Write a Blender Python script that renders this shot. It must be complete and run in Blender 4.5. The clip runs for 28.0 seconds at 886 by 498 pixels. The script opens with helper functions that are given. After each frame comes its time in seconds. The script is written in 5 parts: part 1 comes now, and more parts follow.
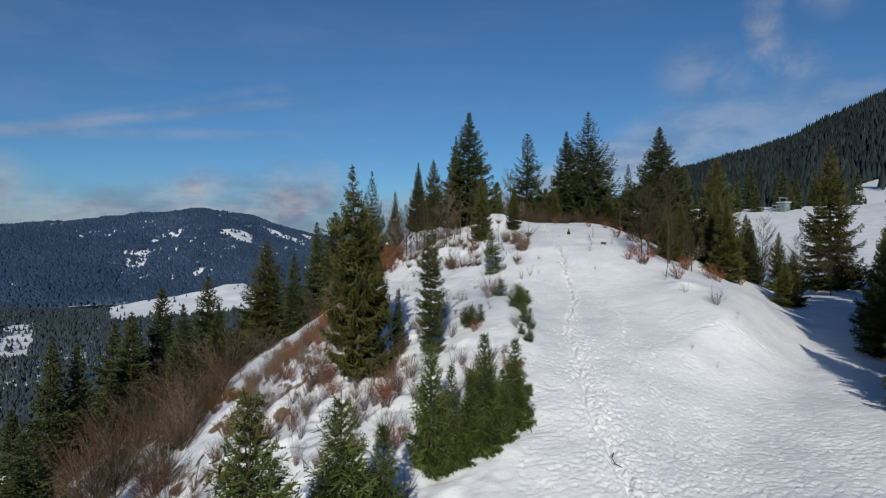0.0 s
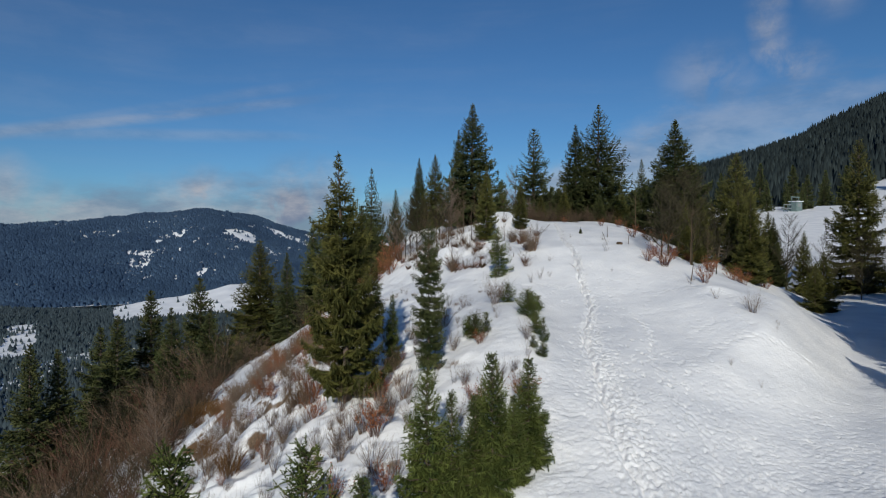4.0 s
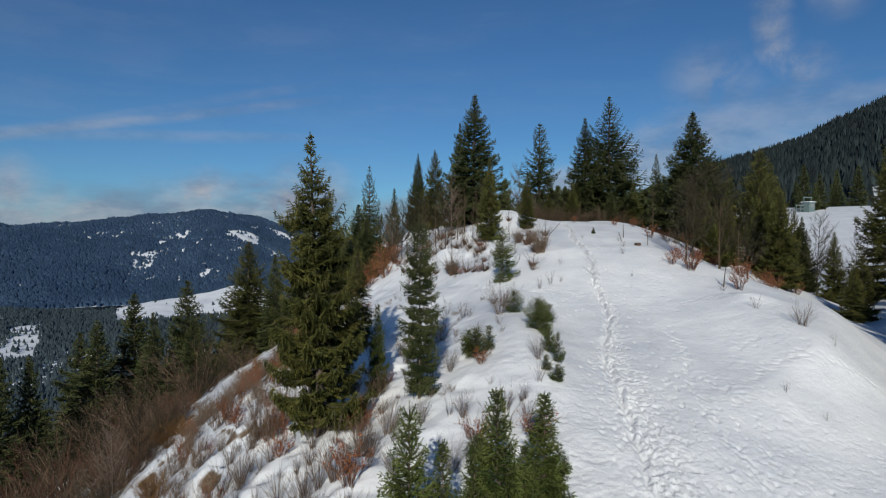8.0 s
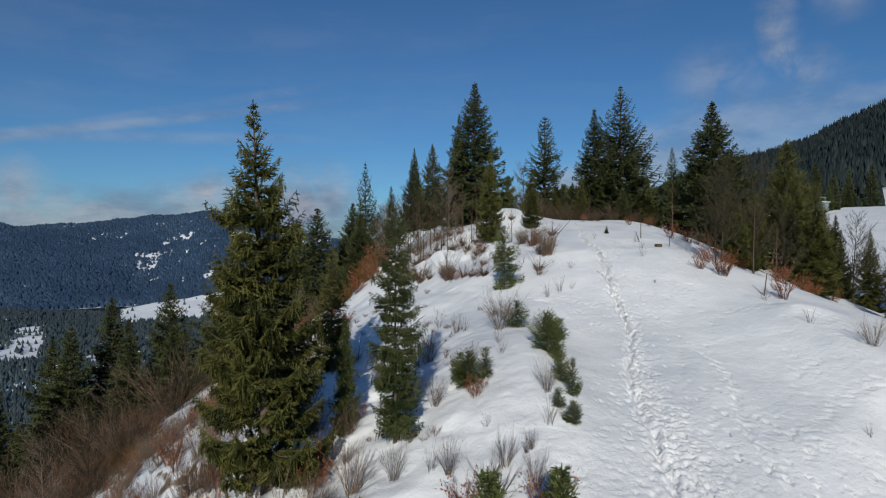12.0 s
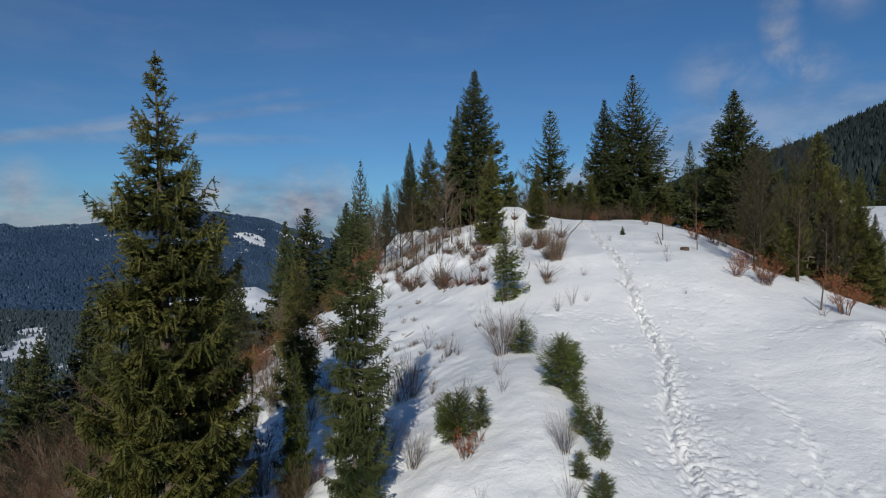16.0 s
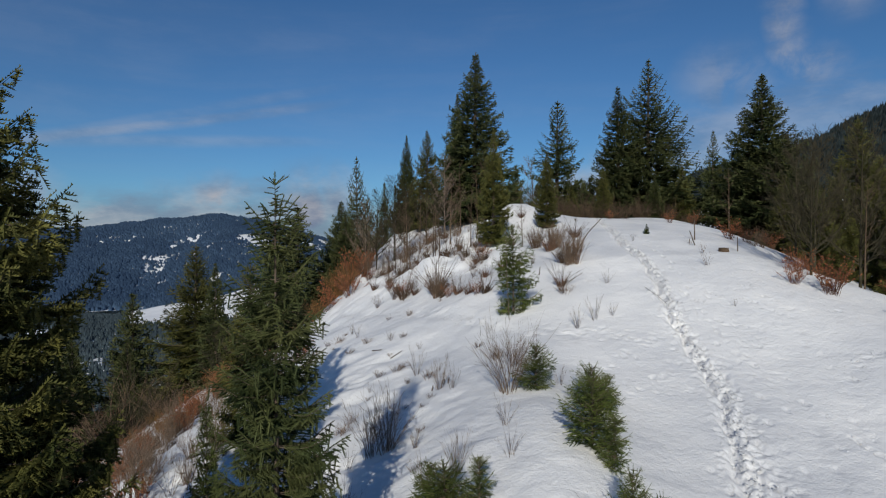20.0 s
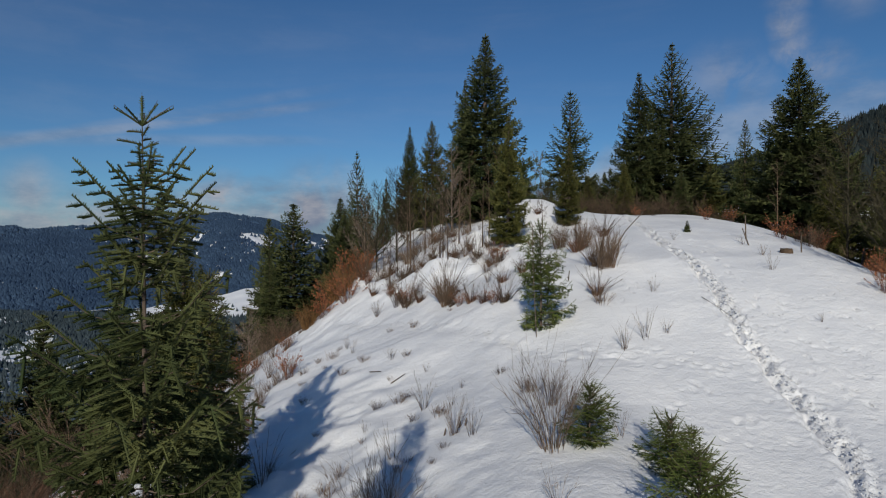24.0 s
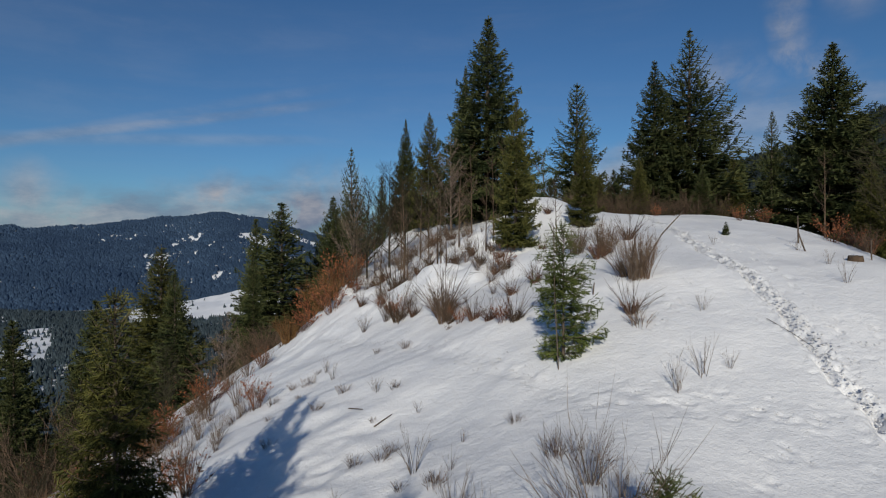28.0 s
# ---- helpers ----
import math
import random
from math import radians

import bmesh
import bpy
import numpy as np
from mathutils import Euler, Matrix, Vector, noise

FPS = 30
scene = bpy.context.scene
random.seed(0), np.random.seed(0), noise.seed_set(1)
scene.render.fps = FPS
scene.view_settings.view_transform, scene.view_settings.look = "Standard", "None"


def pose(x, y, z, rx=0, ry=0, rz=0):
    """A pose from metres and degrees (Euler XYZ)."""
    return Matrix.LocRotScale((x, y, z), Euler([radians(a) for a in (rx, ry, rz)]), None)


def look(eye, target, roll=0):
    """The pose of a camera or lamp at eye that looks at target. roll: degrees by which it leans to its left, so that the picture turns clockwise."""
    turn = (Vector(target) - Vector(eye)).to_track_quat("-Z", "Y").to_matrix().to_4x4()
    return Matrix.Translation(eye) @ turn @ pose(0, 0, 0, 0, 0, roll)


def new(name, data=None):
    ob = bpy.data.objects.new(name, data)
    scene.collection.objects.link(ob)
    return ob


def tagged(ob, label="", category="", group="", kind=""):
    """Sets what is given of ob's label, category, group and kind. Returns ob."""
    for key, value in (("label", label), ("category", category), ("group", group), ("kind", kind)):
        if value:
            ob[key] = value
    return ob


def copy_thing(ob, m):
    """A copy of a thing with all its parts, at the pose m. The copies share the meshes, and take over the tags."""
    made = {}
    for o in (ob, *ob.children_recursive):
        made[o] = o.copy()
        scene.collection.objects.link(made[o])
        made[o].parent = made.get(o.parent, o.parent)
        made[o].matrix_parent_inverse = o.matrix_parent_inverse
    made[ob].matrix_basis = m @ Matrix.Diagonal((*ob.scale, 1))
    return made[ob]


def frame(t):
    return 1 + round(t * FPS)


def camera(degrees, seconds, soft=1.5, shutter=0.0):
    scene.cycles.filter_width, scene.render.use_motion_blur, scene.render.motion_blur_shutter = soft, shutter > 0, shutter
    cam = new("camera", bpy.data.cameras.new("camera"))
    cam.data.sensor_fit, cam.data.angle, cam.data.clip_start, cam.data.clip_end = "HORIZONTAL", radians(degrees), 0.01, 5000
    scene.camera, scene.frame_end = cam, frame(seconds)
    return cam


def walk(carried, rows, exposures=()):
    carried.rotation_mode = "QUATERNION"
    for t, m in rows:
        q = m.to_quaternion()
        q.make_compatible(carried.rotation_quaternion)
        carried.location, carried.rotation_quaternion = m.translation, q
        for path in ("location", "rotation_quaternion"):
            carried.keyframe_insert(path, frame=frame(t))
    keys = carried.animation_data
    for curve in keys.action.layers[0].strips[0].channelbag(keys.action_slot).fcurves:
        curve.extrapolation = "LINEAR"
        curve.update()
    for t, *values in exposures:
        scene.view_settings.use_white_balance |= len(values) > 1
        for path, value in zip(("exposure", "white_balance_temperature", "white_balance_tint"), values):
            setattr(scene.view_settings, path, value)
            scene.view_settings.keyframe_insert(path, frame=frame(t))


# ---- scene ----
cam = camera(73.0, 28.0, soft=1.1)
PATH = [
    (0, 0, 0, 4.6, 88.8, -0, -0),
    (0.5, 0.031, 0.38, 4.599, 88.803, -0.018, 0.051),
    (1, 0.063, 0.759, 4.597, 88.806, -0.036, 0.072),
    (1.5, 0.092, 1.139, 4.593, 88.821, -0.044, 0.093),
    (2, 0.115, 1.518, 4.584, 88.816, -0.043, 0.118),
    (2.5, 0.127, 1.903, 4.572, 88.82, -0.039, 0.158),
    (3, 0.128, 2.299, 4.557, 88.832, -0.03, 0.194),
    (3.5, 0.121, 2.705, 4.543, 88.83, -0.023, 0.252),
    (5.5, 0.1, 4.37, 4.511, 88.884, -0.025, 0.442),
    (6, 0.117, 4.799, 4.505, 88.899, -0.024, 0.471),
    (6.5, 0.153, 5.241, 4.499, 88.917, -0.023, 0.501),
    (7, 0.206, 5.698, 4.491, 88.935, -0.026, 0.531),
    (7.5, 0.272, 6.168, 4.479, 88.954, -0.043, 0.56),
    (8, 0.345, 6.65, 4.463, 88.969, -0.093, 0.596),
    (8.5, 0.42, 7.136, 4.442, 88.992, -0.13, 0.638),
    (9, 0.49, 7.62, 4.421, 89.003, -0.165, 0.673),
    (9.5, 0.555, 8.102, 4.406, 89.021, -0.184, 0.734),
    (10, 0.617, 8.581, 4.401, 89.052, -0.204, 0.765),
    (10.5, 0.671, 9.054, 4.404, 89.078, -0.213, 0.804),
    (11, 0.714, 9.523, 4.406, 89.088, -0.201, 0.849),
    (11.5, 0.749, 9.989, 4.407, 89.087, -0.168, 0.903),
    (12, 0.778, 10.455, 4.411, 89.104, -0.123, 0.943),
    (12.5, 0.809, 10.92, 4.419, 89.123, -0.098, 0.997),
    (14.5, 0.972, 12.769, 4.47, 89.145, -0.077, 1.115),
    (15, 1.02, 13.228, 4.482, 89.152, -0.069, 1.156),
    (15.5, 1.07, 13.685, 4.491, 89.156, -0.056, 1.183),
    (16, 1.122, 14.139, 4.495, 89.158, -0.04, 1.216),
    (16.5, 1.171, 14.591, 4.498, 89.172, -0.018, 1.266),
    (17, 1.215, 15.043, 4.499, 89.187, 0.023, 1.329),
    (17.5, 1.252, 15.497, 4.502, 89.196, 0.065, 1.39),
    (18, 1.292, 15.959, 4.504, 89.212, 0.09, 1.448),
    (18.5, 1.333, 16.42, 4.505, 89.213, 0.111, 1.478),
    (19, 1.355, 16.873, 4.504, 89.229, 0.125, 1.515),
    (19.5, 1.362, 17.319, 4.492, 89.245, 0.13, 1.546),
    (20, 1.35, 17.762, 4.478, 89.257, 0.149, 1.584),
    (20.5, 1.323, 18.197, 4.467, 89.246, 0.156, 1.631),
    (21, 1.276, 18.618, 4.458, 89.241, 0.172, 1.697),
    (21.5, 1.227, 19.017, 4.454, 89.234, 0.178, 1.735),
    (23.5, 1.071, 20.52, 4.468, 89.18, 0.113, 1.817),
    (24, 1.039, 20.867, 4.49, 89.154, 0.133, 1.837),
    (24.5, 1.011, 21.199, 4.516, 89.16, 0.152, 1.824),
    (25, 0.977, 21.53, 4.533, 89.137, 0.161, 1.798),
    (25.5, 0.944, 21.87, 4.547, 89.136, 0.152, 1.767),
    (26, 0.92, 22.23, 4.56, 89.144, 0.12, 1.748),
    (26.5, 0.909, 22.612, 4.574, 89.144, 0.097, 1.728),
    (27, 0.917, 23.011, 4.589, 89.151, 0.076, 1.724),
    (27.5, 0.944, 23.419, 4.597, 89.155, 0.055, 1.75),
    (28, 0.985, 23.828, 4.601, 89.154, 0.036, 1.743),
]
walk(cam, [(t, pose(x, y, z, rx, ry, rz)) for t, x, y, z, rx, ry, rz in PATH], [(0.0, -.06, 6480, 10), (10.0, -.12, 6430, 9), (17.0, -.08, 6500, 10), (28.0, -.22, 6690, 11)])

# ---- light ----
SUN_TO = Vector((-.08, -1.0, .45)).normalized()
world = bpy.data.worlds.new("sky")
scene.world = world
world.use_nodes = True


def sky_nodes():
    nt = world.node_tree
    nt.nodes.clear()
    N, L = nt.nodes.new, nt.links.new
    out, bg, sky = N("ShaderNodeOutputWorld"), N("ShaderNodeBackground"), N("ShaderNodeTexSky")
    sky.sky_type, sky.sun_disc = "NISHITA", False
    sky.sun_elevation = math.asin(SUN_TO.z)
    sky.sun_rotation = math.atan2(SUN_TO.x, SUN_TO.y)
    sky.altitude, sky.air_density, sky.dust_density, sky.ozone_density = 1000, 1.0, .35, 2.0
    tc = N("ShaderNodeTexCoord")
    sep = N("ShaderNodeSeparateXYZ")
    L(tc.outputs["Generated"], sep.inputs[0])

    def math_node(op, a, b=None, clamp=False):
        m = N("ShaderNodeMath")
        m.operation, m.use_clamp = op, clamp
        for i, v in enumerate((a, b)):
            if v is None:
                continue
            if isinstance(v, (int, float)):
                m.inputs[i].default_value = v
            else:
                L(v, m.inputs[i])
        return m.outputs[0]

    def ramp(v, a, b):
        r = N("ShaderNodeMapRange")
        r.interpolation_type = "SMOOTHSTEP"
        L(v, r.inputs[0])
        r.inputs[1].default_value, r.inputs[2].default_value = a, b
        return r.outputs[0]

    def cloud_noise(scale, stretch, detail, off, rough=.55, distort=0.0):
        mp = N("ShaderNodeMapping")
        L(tc.outputs["Generated"], mp.inputs[0])
        mp.inputs["Scale"].default_value = stretch
        mp.inputs["Location"].default_value = off
        n = N("ShaderNodeTexNoise")
        L(mp.outputs[0], n.inputs["Vector"])
        n.inputs["Scale"].default_value, n.inputs["Detail"].default_value = scale, detail
        n.inputs["Roughness"].default_value, n.inputs["Distortion"].default_value = rough, distort
        return n.outputs["Fac"]

    z = sep.outputs[2]
    # a bank of low cloud over the mountains, with a ragged top
    top = math_node("MULTIPLY", math_node("SUBTRACT", cloud_noise(4.2, (1, 1, 2.0), 8, (1.3, .2, 0), .6), .5), .17)
    rise = math_node("MULTIPLY", ramp(sep.outputs[0], .02, .52), .15)   # the bank stands higher on the right
    lift = math_node("SUBTRACT", math_node("SUBTRACT", z, top), rise)
    bank = math_node("SUBTRACT", 1.0, ramp(lift, .030, .095))
    body = ramp(cloud_noise(7, (1, 1, 3.0), 8, (.7, .2, .4), .62, .3), .22, .54)
    thin = math_node("SUBTRACT", 1.0, math_node("MULTIPLY", ramp(sep.outputs[0], .15, .5), .55))
    bank = math_node("MULTIPLY", math_node("MULTIPLY", bank, body), thin)
    # thin high veils, drawn out along the sky
    veil = ramp(cloud_noise(1.7, (1, 1, 8), 8, (.4, 1.9, .3), .6, .4), .42, .80)
    veil = math_node("MULTIPLY", math_node("MULTIPLY", veil, ramp(z, .02, .16)), .10)
    # a few loose wisps
    wisp = ramp(cloud_noise(5.5, (1, 1, 1.3), 8, (2.2, .55, 1.15), .62, .6), .60, .80)
    wisp = math_node("MULTIPLY", math_node("MULTIPLY", wisp, ramp(z, .05, .2)), .10)
    # torn shreds and puffs, each at its own bearing: azimuth, elevation (degrees), reach, weight
    torn = ramp(cloud_noise(11, (1, 1, .9), 8, (.3, .1, .9), .62, .4), .26, .62)
    wander = N("ShaderNodeTexNoise")
    L(tc.outputs["Generated"], wander.inputs["Vector"])
    wander.inputs["Scale"].default_value, wander.inputs["Detail"].default_value = 9, 5
    away = N("ShaderNodeVectorMath")
    away.operation = "MULTIPLY_ADD"
    L(wander.outputs["Color"], away.inputs[0])
    away.inputs[1].default_value = (.07, .07, .07)
    L(tc.outputs["Generated"], away.inputs[2])
    for az, el, reach, weight in ((27.7, 19.0, .034, .55), (27.8, 17.2, .034, .6), (28.6, 15.3, .042, .7), (29.8, 13.8, .048, .7), (30.9, 14.6, .036, .55), (33.0, 19.6, .06, .3), (23.6, 13.0, .085, .34),
                                  (25.0, 10.2, .10, .30), (-36.2, 3.6, .075, .6), (-33.8, 2.9, .06, .55), (-22.8, 3.6, .07, .75), (-15.0, 2.4, .10, .95), (-12.0, 3.2, .10, .7), (-19.6, 3.0, .06, .8), (-25.5, 3.0, .06, .6)):
        a, e = radians(az), radians(el)
        gap = N("ShaderNodeVectorMath")
        gap.operation = "DISTANCE"
        L(away.outputs[0], gap.inputs[0])
        gap.inputs[1].default_value = (math.sin(a) * math.cos(e) + .035, math.cos(a) * math.cos(e) + .035, math.sin(e) + .035)
        puff = math_node("SUBTRACT", 1.0, ramp(gap.outputs["Value"], .0, reach))
        wisp = math_node("MAXIMUM", wisp, math_node("MULTIPLY", math_node("MULTIPLY", puff, torn), weight * 1.25))
    # one long thin streak on the left, rising to the right
    ends = [Vector((math.sin(a) * math.cos(e), math.cos(a) * math.cos(e), math.sin(e))) for a, e in ((radians(-36.5), radians(8.0)), (radians(-16), radians(12.0)))]
    for tilt, weight in ((0, .42), (.022, .2), (-.05, .22)):
        across = N("ShaderNodeVectorMath")
        across.operation = "DOT_PRODUCT"
        L(tc.outputs["Generated"], across.inputs[0])
        across.inputs[1].default_value = ends[0].cross(ends[1] + Vector((0, 0, tilt))).normalized()
        line = math_node("SUBTRACT", 1.0, ramp(math_node("ABSOLUTE", across.outputs["Value"]), .001, .014))
        line = math_node("MULTIPLY", line, math_node("SUBTRACT", 1.0, ramp(sep.outputs[0], -.34, -.12)))
        line = math_node("MULTIPLY", line, ramp(cloud_noise(4, (1, 1, 6), 6, (1.7 + tilt, .3, .5), .6, .3), .22, .56))
        wisp = math_node("MAXIMUM", wisp, math_node("MULTIPLY", line, weight))
    cover = math_node("MAXIMUM", math_node("MAXIMUM", math_node("MULTIPLY", bank, .8), veil), wisp, True)
    shade = N("ShaderNodeMixRGB")
    L(ramp(cloud_noise(8, (1, 1, 2.5), 6, (.1, .8, 0), .6), .36, .66), shade.inputs[0])
    shade.inputs[1].default_value, shade.inputs[2].default_value = (3.1, 4.1, 6.0, 1), (7.7, 7.9, 8.7, 1)
    tint = N("ShaderNodeMixRGB")
    tint.blend_type, tint.inputs[0].default_value = "MULTIPLY", 1
    tint.inputs[2].default_value = (.535, .945, 1.32, 1)
    L(sky.outputs[0], tint.inputs[1])
    mix = N("ShaderNodeMixRGB")
    L(cover, mix.inputs[0])
    L(tint.outputs[0], mix.inputs[1])
    L(shade.outputs[0], mix.inputs[2])
    L(mix.outputs[0], bg.inputs[0])
    bg.inputs[1].default_value = .0555
    L(bg.outputs[0], out.inputs[0])


sky_nodes()
sun = new("sun", bpy.data.lights.new("sun", "SUN"))
sun.data.energy, sun.data.angle, sun.data.color = 3.75, radians(.6), (.98, .94, .825)
sun.matrix_world = look(SUN_TO * 100, (0, 0, 0))


# ---- materials ----
def material(name, colours, rough=.8, scale=4.0, bump=.0, bump_scale=30.0, by_object=.0, by_island=.0, coords="Object", detail=6, spec=.3, bump_dist=.02):
    """Two colours mixed by noise, a fine relief, and some difference from thing to thing or leaf to leaf."""
    m = bpy.data.materials.new(name)
    m.use_nodes = True
    nt = m.node_tree
    N, L = nt.nodes.new, nt.links.new
    bsdf = nt.nodes["Principled BSDF"]
    bsdf.inputs["Roughness"].default_value = rough
    bsdf.inputs["Specular IOR Level"].default_value = spec
    tc = N("ShaderNodeTexCoord")
    n1 = N("ShaderNodeTexNoise")
    L(tc.outputs[coords], n1.inputs["Vector"])
    n1.inputs["Scale"].default_value, n1.inputs["Detail"].default_value = scale, detail
    ramp = N("ShaderNodeValToRGB")
    L(n1.outputs["Fac"], ramp.inputs[0])
    stops = ramp.color_ramp.elements
    stops[0].position, stops[1].position = .34, .66
    stops[0].color, stops[1].color = (*colours[0], 1), (*colours[1], 1)
    col = ramp.outputs[0]
    if by_object or by_island:
        value = None
        if by_object:
            value, amount = N("ShaderNodeObjectInfo").outputs["Random"], by_object
        else:
            value, amount = N("ShaderNodeNewGeometry").outputs["Random Per Island"], by_island
        rng = N("ShaderNodeMapRange")
        L(value, rng.inputs[0])
        rng.inputs[3].default_value, rng.inputs[4].default_value = 1 - amount, 1 + amount
        hsv = N("ShaderNodeHueSaturation")
        L(rng.outputs[0], hsv.inputs["Value"])
        L(col, hsv.inputs["Color"])
        col = hsv.outputs[0]
    L(col, bsdf.inputs["Base Color"])
    if bump:
        n2 = N("ShaderNodeTexNoise")
        L(tc.outputs[coords], n2.inputs["Vector"])
        n2.inputs["Scale"].default_value, n2.inputs["Detail"].default_value = bump_scale, 5
        b = N("ShaderNodeBump")
        b.inputs["Strength"].default_value, b.inputs["Distance"].default_value = bump, bump_dist
        L(n2.outputs["Fac"], b.inputs["Height"])
        L(b.outputs[0], bsdf.inputs["Normal"])
    return m


def snow_material():
    """Old, settled snow: faint grey and cream patches, a wind crust and a granular relief."""
    m = material("snow", ((.70, .71, .735), (.84, .84, .845)), .6, .55, spec=.2)
    nt = m.node_tree
    N, L = nt.nodes.new, nt.links.new
    tc = N("ShaderNodeTexCoord")
    last = None
    for scale, strength, dist, detail in ((2.2, .10, .06, 3), (5.0, .45, .045, 4), (13.0, .5, .024, 3), (36.0, .6, .012, 3)):
        n = N("ShaderNodeTexNoise")
        L(tc.outputs["Object"], n.inputs["Vector"])
        n.inputs["Scale"].default_value, n.inputs["Detail"].default_value = scale, detail
        b = N("ShaderNodeBump")
        b.inputs["Strength"].default_value, b.inputs["Distance"].default_value = strength, dist
        L(n.outputs["Fac"], b.inputs["Height"])
        if last:
            L(last, b.inputs["Normal"])
        last = b.outputs[0]
    bsdf = nt.nodes["Principled BSDF"]
    L(last, bsdf.inputs["Normal"])
    # bare earth and dead grass where the ground is too steep to hold snow
    geo, sep = N("ShaderNodeNewGeometry"), N("ShaderNodeSeparateXYZ")
    L(geo.outputs["Normal"], sep.inputs[0])
    patch = N("ShaderNodeTexNoise")
    L(tc.outputs["Object"], patch.inputs["Vector"])
    patch.inputs["Scale"].default_value, patch.inputs["Detail"].default_value = 2.6, 6
    shift = N("ShaderNodeMath")
    shift.operation = "MULTIPLY_ADD"
    L(patch.outputs["Fac"], shift.inputs[0])
    shift.inputs[1].default_value = .30
    L(sep.outputs[2], shift.inputs[2])
    where = N("ShaderNodeSeparateXYZ")
    L(tc.outputs["Object"], where.inputs[0])
    last = shift.outputs[0]
    for axis, lo, hi, amount in ((0, -.5, 2.5, .6), (1, 34, 40, .5)):    # the trodden side and the knoll hold their snow
        r = N("ShaderNodeMapRange")
        L(where.outputs[axis], r.inputs[0])
        r.inputs[1].default_value, r.inputs[2].default_value, r.inputs[4].default_value = lo, hi, amount
        plus = N("ShaderNodeMath")
        L(last, plus.inputs[0])
        L(r.outputs[0], plus.inputs[1])
        last = plus.outputs[0]
    hold = N("ShaderNodeMapRange")
    hold.interpolation_type = "SMOOTHSTEP"
    L(last, hold.inputs[0])
    hold.inputs[1].default_value, hold.inputs[2].default_value = .76, .85
    earth = N("ShaderNodeValToRGB")
    fine = N("ShaderNodeTexNoise")
    L(tc.outputs["Object"], fine.inputs["Vector"])
    fine.inputs["Scale"].default_value, fine.inputs["Detail"].default_value = 16, 6
    L(fine.outputs["Fac"], earth.inputs[0])
    earth.color_ramp.elements[0].position, earth.color_ramp.elements[1].position = .3, .7
    earth.color_ramp.elements[0].color, earth.color_ramp.elements[1].color = (.07, .048, .032, 1), (.24, .165, .105, 1)
    mix = N("ShaderNodeMixRGB")
    L(hold.outputs[0], mix.inputs[0])
    L(earth.outputs[0], mix.inputs[1])
    L(bsdf.inputs["Base Color"].links[0].from_socket, mix.inputs[2])
    L(mix.outputs[0], bsdf.inputs["Base Color"])
    return m


SNOW = snow_material()
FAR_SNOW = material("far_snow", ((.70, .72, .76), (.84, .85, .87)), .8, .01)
NEEDLE = material("spruce_needles", ((.035, .044, .013), (.134, .128, .036)), .65, 2.2, by_object=.2, detail=4, spec=.12)
NEEDLE_YOUNG = material("young_spruce_needles", ((.034, .052, .014), (.120, .142, .038)), .65, 2.6, by_object=.2, detail=4, spec=.12)
NEEDLE_DARK = material("dark_spruce_needles", ((.029, .043, .016), (.094, .102, .038)), .65, 1.6, by_object=.2, detail=4, spec=.12)
# The hill's dark needle colour is lifted a little to hold the haze.
NEEDLE_HILL_HAZE = material("hazed_hill_needles", ((.020, .029, .032), (.038, .050, .050)), .9, .05, by_island=.4, spec=.05)
# Foothill needles are paler and greyer-blue, with distance haze mixed into their colour.
NEEDLE_FAR_HAZE = material("hazed_foothill_needles", ((.044, .064, .076), (.064, .086, .098)), .9, .02, by_island=.22, spec=.05)
# Mountain needles turned blue: the air's haze is painted into the base colour.
NEEDLE_BLUE_HAZE = material("hazed_mountain_needles", ((.038, .069, .124), (.053, .092, .154)), .95, .004, by_island=.10, spec=.05)
BARK = material("spruce_bark", ((.070, .052, .040), (.150, .115, .090)), .9, 9, .6, 40, by_object=.15)
TWIG_GREY = material("grey_brown_twigs", ((.105, .080, .062), (.240, .182, .140)), .85, 6, by_object=.2, spec=.1)
TWIG_BROWN = material("brown_twigs", ((.100, .070, .050), (.245, .168, .115)), .85, 5, by_object=.25, spec=.1)
TWIG_DARK = material("dark_brown_twigs", ((.062, .043, .030), (.140, .096, .064)), .85, 5, by_object=.25, spec=.1)
TWIG_OLIVE = material("olive_brown_twigs", ((.028, .025, .016), (.068, .058, .036)), .85, 5, by_object=.25, spec=.1)
TWIG_ORANGE = material("orange_brown_twigs", ((.130, .068, .028), (.250, .140, .058)), .85, 5, by_object=.2, spec=.1)
TWIG_RED = material("red_brown_twigs", ((.100, .052, .034), (.200, .108, .072)), .85, 5, by_object=.25, spec=.1)
LEAF_DRY = material("dry_leaves", ((.190, .060, .026), (.340, .130, .052)), .8, 12, by_object=.2)
WOOD_CUT = material("cut_wood", ((.06, .048, .038), (.11, .09, .07)), .8, 25)
HUT_GREEN = material("green_paint", ((.10, .15, .155), (.16, .21, .20)), .6, 3)
HUT_ROOF = material("grey_roofing", ((.16, .17, .18), (.26, .27, .28)), .7, 4)


# ---- the shape of the land ----


def soft(d, w):
    "a smooth ramp: 0 below, d above, rounded over w"
    return w * np.logaddexp(0, np.asarray(d, float) / w)


def step(a, b, v):
    s = np.clip((np.asarray(v, float) - a) / (b - a), 0, 1)
    return s * s * (3 - 2 * s)


